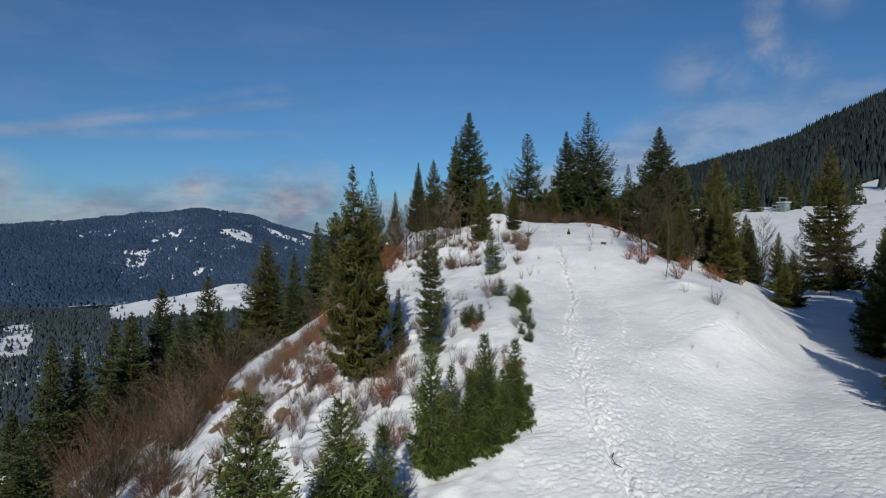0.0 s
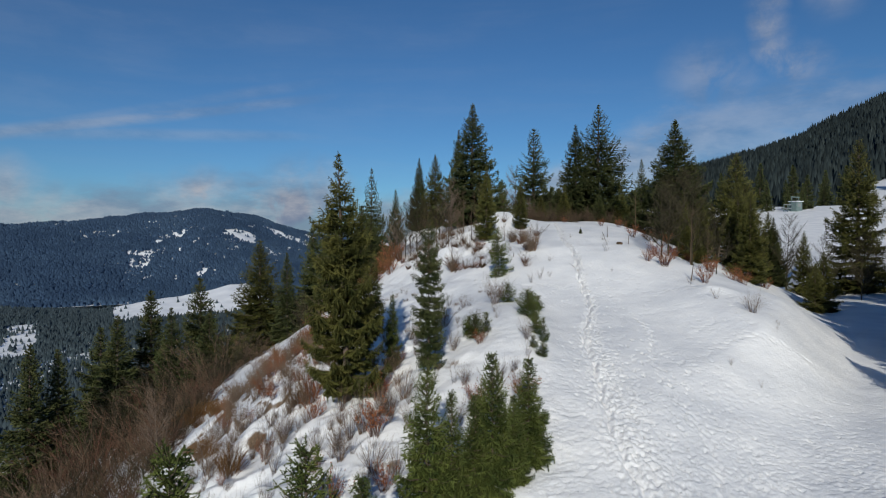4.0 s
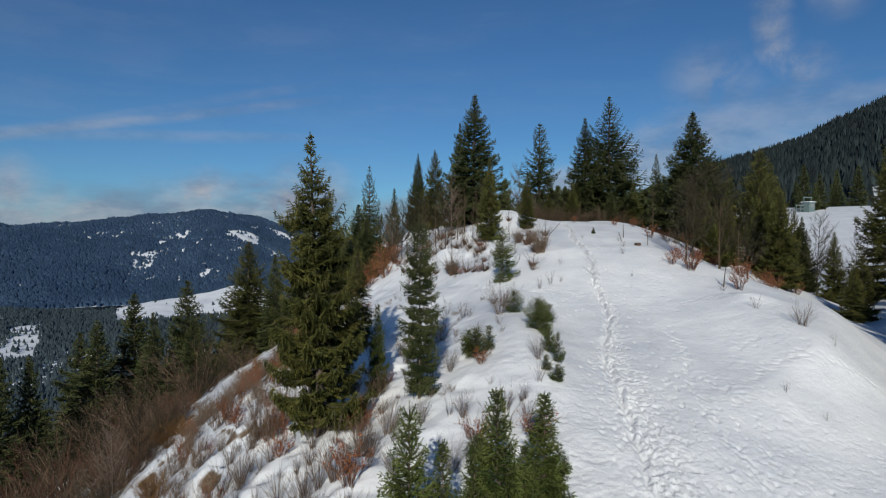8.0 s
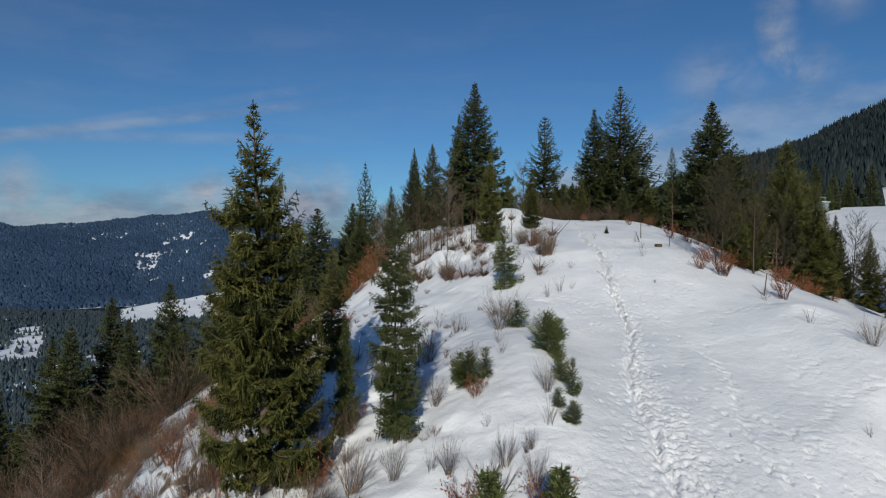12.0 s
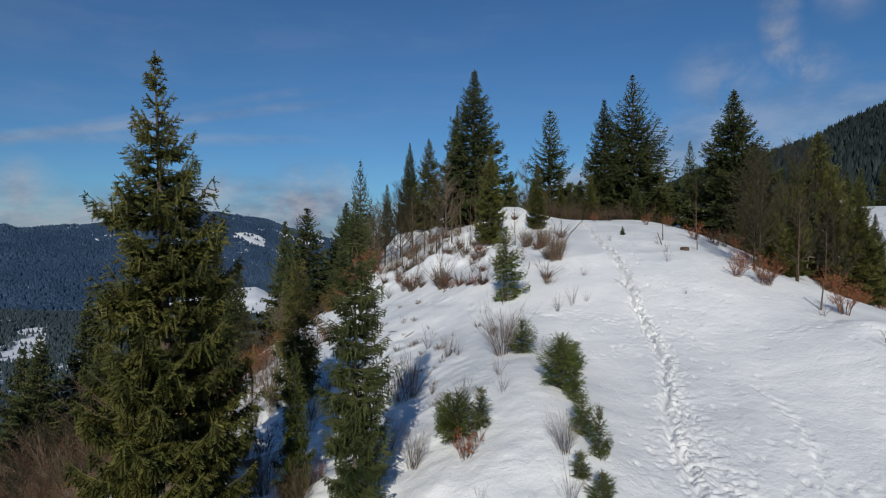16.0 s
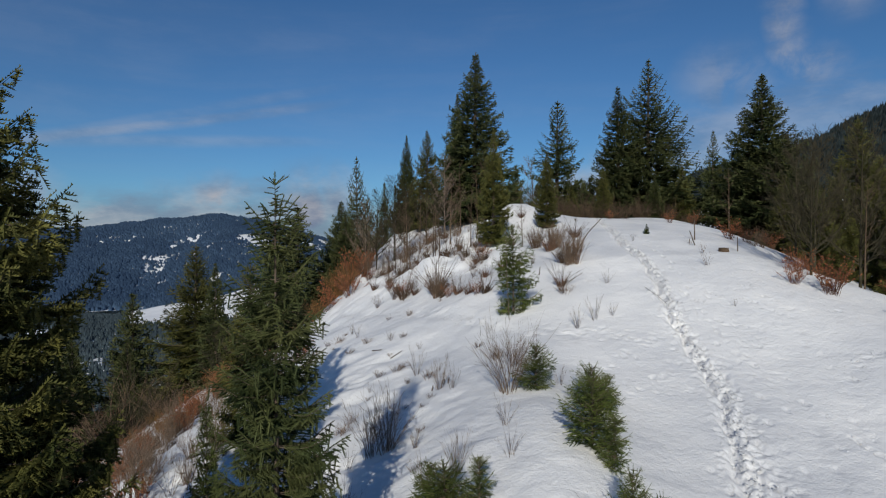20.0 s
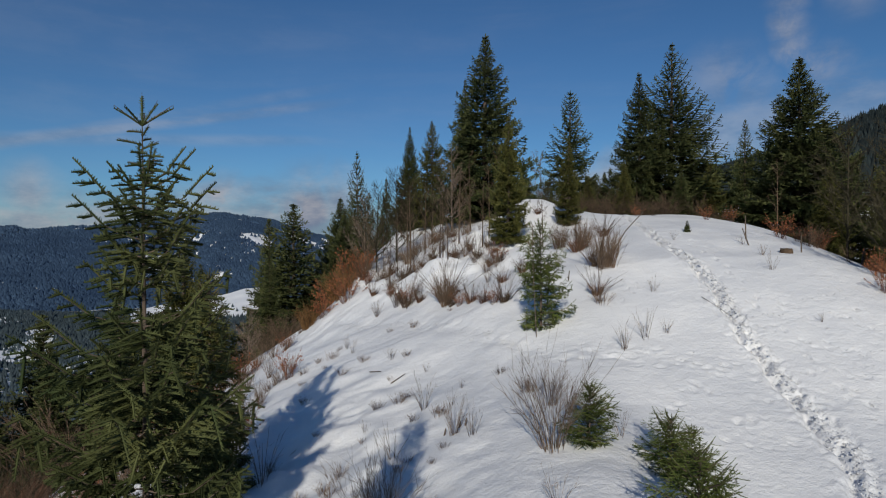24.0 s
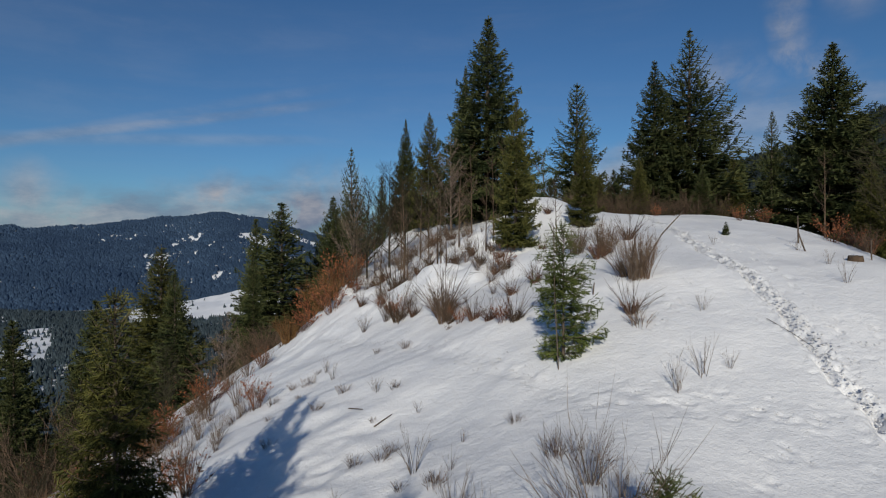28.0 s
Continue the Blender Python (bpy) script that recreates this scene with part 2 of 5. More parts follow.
def mound(x, y, at, size, tall):
    dx, dy = x - at[0], y - at[1]
    return tall * np.exp(-(dx / np.where(dx < 0, size[0], size[1])) ** 2 - (dy / size[2]) ** 2)
CREST_Y = (-40, 5, 10, 13, 15, 17.5, 20.5, 23, 25.5, 28.6, 31, 33.7, 36, 37.7, 42.6, 47, 53, 58, 66, 80, 110, 200)
CREST_Z = (-8, -4, -3.2, -2.6, -2.1, -1.35, -.45, .12, .6, 1.15, 1.75, 2.6, 3.4, 4.0, 4.9, 5.45, 5.8, 5.6, 4.0, 1.5, 0, -10)


# the flank's height from front to back, from the valley side to the trail
FLANK_X, FLANK_Y = (-7.5, -5, -3, -1.5, 0, 1.5, 3), (44, 48, 52, 58, 63, 70, 85)
FLANK_Z = ((-.6, .2, .9, 1.7, 2.3, 2.2, 1.0), (.7, 1.8, 2.7, 3.8, 4.6, 4.5, 2.5), (1.7, 2.7, 3.4, 4.4, 5.3, 5.1, 3.0), (2.6, 3.4, 3.9, 4.7, 5.7, 5.5, 3.4),
           (3.4, 4.2, 4.8, 5.5, 6.2, 6.0, 3.8), (3.9, 4.7, 5.3, 5.9, 6.4, 6.2, 4.0), (4.3, 5.3, 5.7, 6.0, 6.2, 6.0, 4.0))


def height(x, y):
    x, y = np.asarray(x, float), np.asarray(y, float)
    crest = np.interp(y, CREST_Y, CREST_Z)
    # a rolling shoulder to the valley on the left
    k = np.interp(y, (10, 23, 31, 38, 50, 70), (.2, .24, .27, .43, .45, .45))
    shoulder = np.interp(y, (10, 20, 27, 31, 34, 45, 60), (.8, 1.6, 2.2, 3.6, 4.6, 5.5, 5))
    ridge = crest - k * soft(shoulder - x, 1.0) - np.interp(y, (13, 30, 40, 50), (.6, .55, .28, .2)) * soft(np.interp(y, (25, 31, 42, 47), (-6.2, -7.1, -7.1, -6.2)) - x, .9)
    # low swells on both sides of the trail, and the knoll
    ridge = ridge + mound(x, y, (2.6, 26.6), (2.8, 1.4, 4.8), .84) + mound(x, y, (12, 28.5), (2.2, 2.5, 4.0), .62) + mound(x, y, (9.6, 34), (2.0, 2.0, 3.0), .25) + mound(x, y, (12.4, 30.4), (1.0, 1.2, .6), .22)
    ridge = ridge + mound(x, y, (3.4, 50.5), (3.2, 3.0, 4.0), 1.3)
    # the bank that climbs from the bench to the top of the knoll
    foot = np.interp(x, (-9, -4, 0, 1.5, 3, 4.5), (49, 45.3, 39.4, 40.2, 44, 45))
    bank = np.interp(x, (-4.8, -3.6, -2.7, -1.5, -.3, 1.6, 3, 4.2, 5, 6), (0, .5, 1.4, 1.95, 2.2, 1.1, .25, .3, .3, 0))
    ridge = ridge + bank * step(foot + .9, foot + 6.5, y) * step(62, 50, y)
    # the knoll's long flank behind the bench, rising to the back between the trunks
    flank = 0
    for i, at in enumerate(FLANK_X):
        lo, hi = FLANK_X[max(i - 1, 0)], FLANK_X[min(i + 1, len(FLANK_X) - 1)]
        hat = np.interp(x, (lo, at, hi), (0, 1, 0)) if lo < at < hi else np.interp(x, (lo, hi), (1, 0) if at == lo else (0, 1))
        flank = flank + hat * np.interp(y, FLANK_Y, FLANK_Z[i])
    w = step(41.5, 46, y) * step(95, 72, y) * step(4.2, 2.6, x) * step(-6.8, -3.4, x)
    ridge = ridge * (1 - w) + flank * w
    # the steeper side to the right
    ridge = ridge - step(27, 34, y) * .4 * soft(x - np.interp(y, (28, 31, 34, 38, 42, 47, 55), (16.2, 15.4, 13.9, 11.2, 11.5, 13, 14.5)), .7)
    ridge = -290 + soft(ridge + 290, 20)
    # the lane on the right, and the meadow to which it climbs
    u = (x - 13) * .83 - (y - 18) * .55
    v = (x - 13) * .55 + (y - 18) * .83
    lane = -.35 - .085 * soft(14 - v, 3) + .018 * soft(v - 15, 4) + .135 * soft(v - 68, 6) - .11 * soft(v - 140, 10) + .12 * soft(u - 7, 2)
    wide = .45 * soft(v - 58, 5)          # the meadow spreads to the left
    w = step(np.interp(v, (0, 6), (-7.4, -5.2)), -1.8, u + wide)
    return ridge * (1 - w) + lane * w


def lattice(x, y, seed):
    """Smooth value noise, -1 to 1."""
    xi, yi = np.floor(x), np.floor(y)
    fx, fy = x - xi, y - yi
    fx, fy = fx * fx * (3 - 2 * fx), fy * fy * (3 - 2 * fy)

    def hashed(i, j):
        s = np.sin(i * 127.1 + j * 311.7 + seed * 74.7) * 43758.5453
        return (s - np.floor(s)) * 2 - 1
    a = hashed(xi, yi) * (1 - fx) + hashed(xi + 1, yi) * fx
    b = hashed(xi, yi + 1) * (1 - fx) + hashed(xi + 1, yi + 1) * fx
    return a * (1 - fy) + b * fy


def fbm(x, y, size, octaves, seed):
    total, amp = 0, 1.0
    for o in range(octaves):
        total = total + amp * lattice(x / size + o * 13.7, y / size - o * 7.1, seed + o)
        size, amp = size * .5, amp * .5
    return total


def surface(x, y):
    """The snow's height, with its rolls and drifts, without prints."""
    x, y = np.asarray(x, float), np.asarray(y, float)
    z = height(x, y)
    rough = step(6, -1, x)            # broken ground on the valley side
    z = z + .06 * fbm(x, y, 4.0, 3, 3) + rough * np.interp(y, (20, 32, 39, 43), (.15, .035, .03, .10)) * fbm(x, y, 1.7, 4, 9)
    # hummocks of the broken slope, and of the knoll's bank
    z = z + step(1.2, -2.2, x) * step(40, 30, y) * step(-20, -14, x) * (.15 * (1 - 2.2 * np.abs(fbm(x, y, 1.5, 3, 41))) + .10 * fbm(x, y, .7, 2, 43))
    z = z + step(-5.5, -3.5, x) * step(4.6, 3.0, x) * step(53, 48, y) * step(1.5, 3.5, (y - np.interp(x, (-9, -4, 0, 3, 6), (49, 45.3, 39.2, 38.6, 38)))) * (.26 * fbm(x, y, 1.9, 3, 47) + .05 * (1 - 2.2 * np.abs(fbm(x, y, .9, 2, 49))))
    # the bench below the knoll, and the bank over it
    line = np.interp(x, (-9, -4, 0, 3, 6), (49, 45.3, 39.2, 34.2, 33))
    off = (y - line) * .75
    z = z + np.exp(-((off - 2.0) / 1.6) ** 2) * .12 * step(5, 1, x) * step(-8, -5, x)
    return z


def zat(x, y):
    return float(surface(x, y))


def mesh_object(name, verts, faces, mat, parent=None, label="", smooth=False):
    me = bpy.data.meshes.new(name)
    verts = np.asarray(verts, dtype=np.float32)
    faces = np.asarray(faces, dtype=np.int32)
    n = faces.shape[1]
    me.vertices.add(len(verts))
    me.vertices.foreach_set("co", verts.ravel())
    me.loops.add(faces.size)
    me.loops.foreach_set("vertex_index", faces.ravel())
    me.polygons.add(len(faces))
    me.polygons.foreach_set("loop_start", np.arange(0, faces.size, n, dtype=np.int32))
    me.polygons.foreach_set("loop_total", np.full(len(faces), n, dtype=np.int32))
    if smooth:
        me.polygons.foreach_set("use_smooth", np.ones(len(faces), dtype=bool))
    me.update(calc_edges=True)
    me.materials.append(mat)
    ob = new(name, me)
    if parent is not None:
        ob.parent = parent
    if label:
        ob["label"] = label
    return ob


def lines(spans, reach, grow):
    """Grid lines: even within each span (from, to, step), then ever wider out to the reach."""
    mid = [v for lo, hi, stepping in spans for v in np.arange(lo, hi - stepping / 2, stepping)]
    lo, stepping = mid[0], spans[0][2]
    left, right, d = [], [], stepping
    a = lo
    while a > -reach:
        d *= grow
        a -= d
        left.append(a)
    d, b = spans[-1][2], mid[-1]
    while b < reach:
        d *= grow
        b += d
        right.append(b)
    return np.array(left[::-1] + mid + right)


def trail_x(y):
    return np.interp(y, (5, 13, 16.5, 19.1, 22.2, 24.9, 27.1, 30, 32.7, 35, 37, 43.4, 50), (4.6, 4.7, 4.72, 4.74, 4.85, 5.25, 5.72, 6.42, 6.85, 7.05, 7.12, 7.6, 8.6)) + .1 * np.sin(y * .9)


def build_ground():
    xs = lines(((-11, 1, .13), (1, 4, .07), (4, 8.4, .04), (8.4, 13, .06), (13, 18, .10)), 4600, 1.12)
    ys = lines(((9.5, 34, .045), (34, 46, .08), (46, 54, .14)), 4600, 1.12)
    X, Y = np.meshgrid(xs, ys)
    Z = surface(X, Y)
    near = (X > -12) & (X < 19) & (Y > 8) & (Y < 52)
    Z += near * (.010 * fbm(X, Y, .6, 3, 21) + step(4, 0, X) * np.interp(Y, (27, 32), (.03, .014)) * fbm(X, Y, .42, 2, 23))
    # the trodden trail: a narrow groove with a band of churned snow on its right
    tx = trail_x(Y)
    d = X - tx
    on = step(4, 9, Y) * step(56, 50, Y)
    lumpy = 1 - 2 * np.abs(fbm(X, Y, .12, 2, 88))
    wide = .22 + .42 * step(32, 22, Y)
    band = on * np.exp(-((d - .75 * wide) / wide) ** 4)
    Z += band * (.034 * lumpy - .022)
    wob = .05 * np.sin(Y * 4.1) + .025 * np.sin(Y * 11.3)
    Z -= on * (.10 + .03 * lattice(Y / .3, Y * 0, 5)) * np.exp(-((d - wob) / .085) ** 2)
    Z += on * .028 * lumpy * np.exp(-((np.abs(d - wob) - .2) / .09) ** 2)
    # an older, drifted track beside it
    Z -= on * .03 * np.exp(-((d - 1.25 - .02 * (Y - 20)) / .28) ** 2)
    # the much-trodden foot of the slope
    foot = step(26, 18, Y + .2 * np.abs(X - 5)) * step(1.2, 3, X)
    patch = .45 + .55 * step(-.2, .4, fbm(X, Y, 1.6, 2, 91))
    Z += foot * patch * .014 * (1 - 2 * np.abs(fbm(X, Y, .11, 2, 57)))
    # the track along the bench
    line = np.interp(X, (-9, -4, 0, 3, 6), (49, 45.3, 39.2, 34.2, 33))
    off = (Y - line) * .75
    path = np.exp(-((off + .5) / .4) ** 2) * step(6.3, 4, X) * step(-9, -5, X)
    Z += path * (.03 * fbm(X, Y, .22, 2, 31) - .04)
    rng = np.random.default_rng(5)
    prints, crumbs = [], []
    side, y = 1, 8.0
    while y < 50:                      # steps in the groove
        prints.append((float(trail_x(y)) + .05 * math.sin(y * 4.1) + rng.normal(0, .03), y, rng.normal(.05, .2), rng.uniform(.015, .036), rng.uniform(.55, .8)))
        y += rng.uniform(.26, .4)
    for start, lean, n in ((1.3, -.02, 62), (2.0, .03, 45), (.9, .06, 34), (-.6, .01, 30), (3.2, .1, 40)):   # single walkers beside it
        y = 12.0
        for i in range(n):
            y += rng.uniform(.42, .58)
            side = -side
            prints.append((float(trail_x(y)) + start + lean * (y - 14) + side * .1 + .15 * math.sin(y * .8 + start) + rng.normal(0, .05), y, rng.normal(0, .25), rng.uniform(.012, .035), rng.uniform(.45, .7)))
    for i in range(90):              # a line across the slope
        s = i / 89
        prints.append((7.9 + 6.0 * s + rng.normal(0, .08), 22.5 + 3.6 * s + 1.0 * math.sin(s * 4) + rng.normal(0, .12), rng.uniform(.5, 1.6), rng.uniform(.008, .022), .6))
    for i in range(60):              # and one that climbs beside the trail
        s = i / 59
        prints.append((6.6 + 1.4 * s + .3 * math.sin(s * 9) + rng.normal(0, .06), 17 + 11 * s, .2, .03, .7))
    for i in range(40):              # and an old one round the right-hand swell
        s = i / 39
        prints.append((9.6 + 3.4 * s + rng.normal(0, .06), 30.5 - 1.6 * s + .9 * math.sin(s * 3.1) + rng.normal(0, .08), 1.2, .014, .6))
    for i in range(90):              # steps from the trail over to the bench
        s = i / 89
        x = 6.3 - 9.5 * s
        prints.append((x + rng.normal(0, .05), float(np.interp(x, (-9, -4, 0, 3, 6), (49, 45.3, 39.2, 34.2, 33))) - .7 + rng.normal(0, .3), 1.2, .02, .5))
    marked = len(prints)
    for i in range(8500):             # prints all over the foot of the slope
        y = 12 + 15 * rng.beta(1.1, 2.0)
        x = rng.uniform(2.0, 16)
        if abs(x - trail_x(y)) > 1 and rng.random() < step(18, 27, y + .15 * abs(x - 5)):
            continue
        prints.append((x, y, rng.uniform(-1.6, 1.6), rng.uniform(.010, .034), rng.uniform(.20, .42)))
    for i in range(1500):             # old prints scattered in patches over the open slope
        x, y = rng.uniform(4.5, 14.5), rng.uniform(23, 42)
        if float(fbm(x, y, 2.6, 2, 83)) > .15:
            prints.append((x, y, rng.normal(.3, .5), rng.uniform(.010, .026), rng.uniform(.35, .6)))
    for px, py, turn, depth, size in prints:
        if not (-10.5 < px < 17.5 and 10 < py < 50.5):
            continue
        i0, i1 = np.searchsorted(xs, (px - .32, px + .32))
        j0, j1 = np.searchsorted(ys, (py - .32, py + .32))
        U, V = X[j0:j1, i0:i1] - px, Y[j0:j1, i0:i1] - py
        a, b = U * math.cos(turn) + V * math.sin(turn), -U * math.sin(turn) + V * math.cos(turn)
        r = np.sqrt((a / (.085 * size)) ** 2 + (b / (.17 * size)) ** 2)
        Z[j0:j1, i0:i1] += -depth * np.exp(-r ** 4 * .5) + depth * .16 * np.exp(-((r - 1.7) / .35) ** 2)
    nx, ny = len(xs), len(ys)
    idx = np.arange(nx * ny).reshape(ny, nx)
    faces = np.stack([idx[:-1, :-1], idx[:-1, 1:], idx[1:, 1:], idx[1:, :-1]], -1).reshape(-1, 4)
    ob = mesh_object("ground", np.stack([X, Y, Z], -1).reshape(-1, 3), faces, SNOW, smooth=True)
    tagged(ob, "sunlit white snow with a trodden trail and footprints", "snow ground", kind="structure")

    # crumbs of snow, kicked up beside the prints and the groove
    y = 10 + 40 * rng.random(7000) ** 1.5
    w = .14 + .40 * step(30, 21, y)
    cx = trail_x(y) + .8 * w + rng.normal(0, 1, 7000) * w * .75
    crumbs.append(np.stack([cx, y, rng.uniform(.010, .030, 7000)], -1))
    P = np.array(prints)
    for lot, n, big in ((P[:marked], 6, .024), (P[marked:], 3, .024)):
        q = np.repeat(lot[:, :2], n, 0) + rng.normal(0, .085, (len(lot) * n, 2))
        crumbs.append(np.column_stack([q, rng.uniform(.009, big, len(q))]))
    Q = np.concatenate(crumbs)
    Q = Q[(Q[:, 0] > -10) & (Q[:, 0] < 17) & (Q[:, 1] > 10) & (Q[:, 1] < 50.5)]
    zz = Z[np.searchsorted(ys, Q[:, 1]).clip(0, ny - 1), np.searchsorted(xs, Q[:, 0]).clip(0, nx - 1)]
    n = len(Q)
    base = np.array(((1, 0, 0), (0, 1, 0), (-1, 0, 0), (0, -1, 0), (0, 0, 1)), float)
    V = base[None] * Q[:, 2][:, None, None] * rng.uniform(.6, 1.35, (n, 5, 1)) + rng.normal(0, .15, (n, 5, 3)) * Q[:, 2][:, None, None]
    V[:, :, 2] *= .6
    V[:, :, 2] -= .2 * Q[:, 2][:, None]
    V[:, :4, 2] -= .008
    V += np.stack([Q[:, 0], Q[:, 1], zz], -1)[:, None]
    F = np.array(((0, 1, 4), (1, 2, 4), (2, 3, 4), (3, 0, 4)))
    ob = mesh_object("snow_crumbs", V.reshape(-1, 3), (np.arange(n)[:, None, None] * 5 + F[None]).reshape(-1, 3), SNOW, smooth=True)
    tagged(ob, "loose crumbs of snow kicked up along the trail", "snow", kind="stuff")


build_ground()


# ---- far land ----
def far_land(name, label, az, reach, profile, seed, bare, trees, tall, mat_tree, sides=5, girth=.2, lumps=.005, tiers=1):
    """A hillside in a sector of the compass (degrees from ahead, clockwise), with forest as one mass of small spruces."""
    rng = np.random.default_rng(seed)
    A, Rr = np.meshgrid(np.radians(np.linspace(*az, 240)), np.linspace(*reach, 110))

    def at(a, r):
        x, y = r * np.sin(a), r * np.cos(a)
        return x, y, profile(np.degrees(a), r) + lumps * reach[1] * fbm(x, y, reach[1] * .09, 5, seed) * np.clip((r - reach[0]) / (reach[1] - reach[0]) * 3, 0, 1)
    X, Y, Z = at(A, Rr)
    idx = np.arange(X.size).reshape(X.shape)
    faces = np.stack([idx[:-1, :-1], idx[:-1, 1:], idx[1:, 1:], idx[1:, :-1]], -1).reshape(-1, 4)
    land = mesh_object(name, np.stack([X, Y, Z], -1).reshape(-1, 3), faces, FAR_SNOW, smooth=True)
    tagged(land, label, "mountain", kind="structure")
    a = np.radians(rng.uniform(az[0], az[1], trees))
    r = np.sqrt(rng.uniform(reach[0] ** 2, reach[1] ** 2, trees))
    x, y, z = at(a, r)
    keep = bare(np.degrees(a), r, x, y, rng.random(trees))
    x, y, z = x[keep], y[keep], z[keep]
    n = len(x)
    h = tall * rng.uniform(.55, 1.25, n)
    w = h * girth * rng.uniform(.8, 1.2, n)
    turn = rng.uniform(0, 6.3, n)
    per = tiers * (sides + 1)
    verts, f = np.zeros((n, per, 3)), []
    for q in range(tiers):
        foot, peak, reach_out = q / tiers * .8, (1.0 if q == tiers - 1 else .5 + .3 * q), 1 - .3 * q
        for k in range(sides):
            ang = turn + (k + .5 * q) * 2 * np.pi / sides
            rr = w * reach_out * rng.uniform(.55, 1.3, n)
            verts[:, q * (sides + 1) + k] = np.stack([x + rr * np.cos(ang), y + rr * np.sin(ang), z + h * (foot + rng.uniform(-.05, .12, n))], -1)
            f.append((q * (sides + 1) + k, q * (sides + 1) + (k + 1) % sides, q * (sides + 1) + sides))
        verts[:, q * (sides + 1) + sides] = np.stack([x + rng.normal(0, .02, n) * h, y, z + h * peak], -1)
    faces = (np.arange(n)[:, None, None] * per + np.array(f)[None]).reshape(-1, 3)
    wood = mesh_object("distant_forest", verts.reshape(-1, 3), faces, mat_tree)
    tagged(wood, "dense dark spruce forest on a far snowy slope, tinted with haze", "forest", kind="stuff")


def valley_profile(a, r):
    rise = np.interp(a, (-70, -45, -36.5, -31.7, -28.9, -26.8, -24.6, -22.7, -21.4, -19.9, -18, -16, -14, -11.9, -6, 4), (.050, .034, .021, .019, .0195, .0255, .0285, .0355, .0425, .041, .033, .0195, .009, .002, -.01, -.02))
    s = np.clip((r - 2500) / 1700, 0, 1.0)
    return -240 + (rise * 4200 + 240) * s ** 1.1 - np.clip(r - 4200, 0, 900) * .3


def valley_bare(a, r, x, y, p):
    patch = fbm(x, y, 420, 4, 44)
    meadow = (a > -19.6) & (r > 3720 + 30 * (a + 15)) & (r < 4130) & (fbm(x, y, 150, 4, 61) > -.12)
    glade = (a > -20.6) & (a < -17.6) & (r > 3420) & (r < 3600 + 25 * (a + 19))
    cliffs = (np.abs(a + 25.9 - .002 * (r - 3300)) < 2.2) & (r > 2850) & (r < 3800) & (fbm(x * 1.6 + y * .3, y * .45, 130, 4, 71) > .25)
    return ~((patch > .75) & (p < .7)) & ~(meadow & (p < .93)) & ~(glade & (p < .97)) & ~(cliffs & (p < .8)) & ~((fbm(x * 1.5, y * .5, 110, 3, 15) > .82) & (p < .8))


far_land("backdrop_mountain", "forested mountain with snowy clearings beyond the valley", (-66, 3), (2450, 4600), valley_profile, 31, valley_bare, 140000, 17, NEEDLE_BLUE_HAZE, 4, .62, .008)


def shelf_profile(a, r):
    far = np.interp(a, (-68, -45, -37, -30, -28.5, -26.5, -24, -22, -20, -18.5, -17, -13), (-.085, -.080, -.095, -.105, -.097, -.091, -.087, -.081, -.073, -.071, -.082, -.12)) * 2350
    low = np.interp(a, (-68, -36, -31, -13), (-.105, -.118, -.122, -.122)) * 1900
    near = -262 + 0 * a
    z = np.where(r < 1900, near + (low - near) * np.clip((r - 900) / 1000, 0, 1) ** 1.4, low + (far - low) * np.clip((r - 1900) / 450, 0, 1) ** 1.2)
    return z - np.clip(r - 2350, 0, 400) * .4


def shelf_bare(a, r, x, y, p):
    field = (a > -29.2) & (a < -16.5) & (r > 1930)
    open_snow = (a < -34.5) & (r > 1500) & (r < 2200) & (fbm(x, y, 200, 3, 12) > -.1)
    thin = fbm(x, y, 160, 4, 17) > .25
    return ~(field & (p < .992)) & ~(open_snow & (p < .93)) & ~(thin & (p < .45))


far_land("backdrop_foothill", "wooded foothill with a bright snow field on top", (-66, -13), (880, 2500), shelf_profile, 77, shelf_bare, 56000, 13, NEEDLE_FAR_HAZE, 4, .36, .004)


def hill_profile(a, r):
    rise = np.interp(a, (4, 12, 16, 21.5, 26, 30.2, 33.5, 36.5, 45, 60, 80), (-.02, .02, .06, .110, .132, .152, .179, .203, .27, .36, .40))
    low = np.interp(a, (4, 20, 34, 45, 80), (-.02, .02, .03, .06, .10))
    s = np.clip((r - 330) / 770, 0, 1)
    return low * 330 + (rise * 1100 - 12 - low * 330) * s - np.clip(r - 1100, 0, 900) * .25 - 12 * np.clip((340 - r) / 60, 0, 1)


def hill_bare(a, r, x, y, p):
    return (r > 325) & ~((a > 34.5) & (r < 420) & (p < .93)) & (fbm(x, y, 90, 3, 5) < .9)


far_land("backdrop_hill", "steep hill covered with dark spruce forest", (4, 78), (280, 1350), hill_profile, 52, hill_bare, 62000, 12.5, NEEDLE_HILL_HAZE, 6, .19, .004, 1)


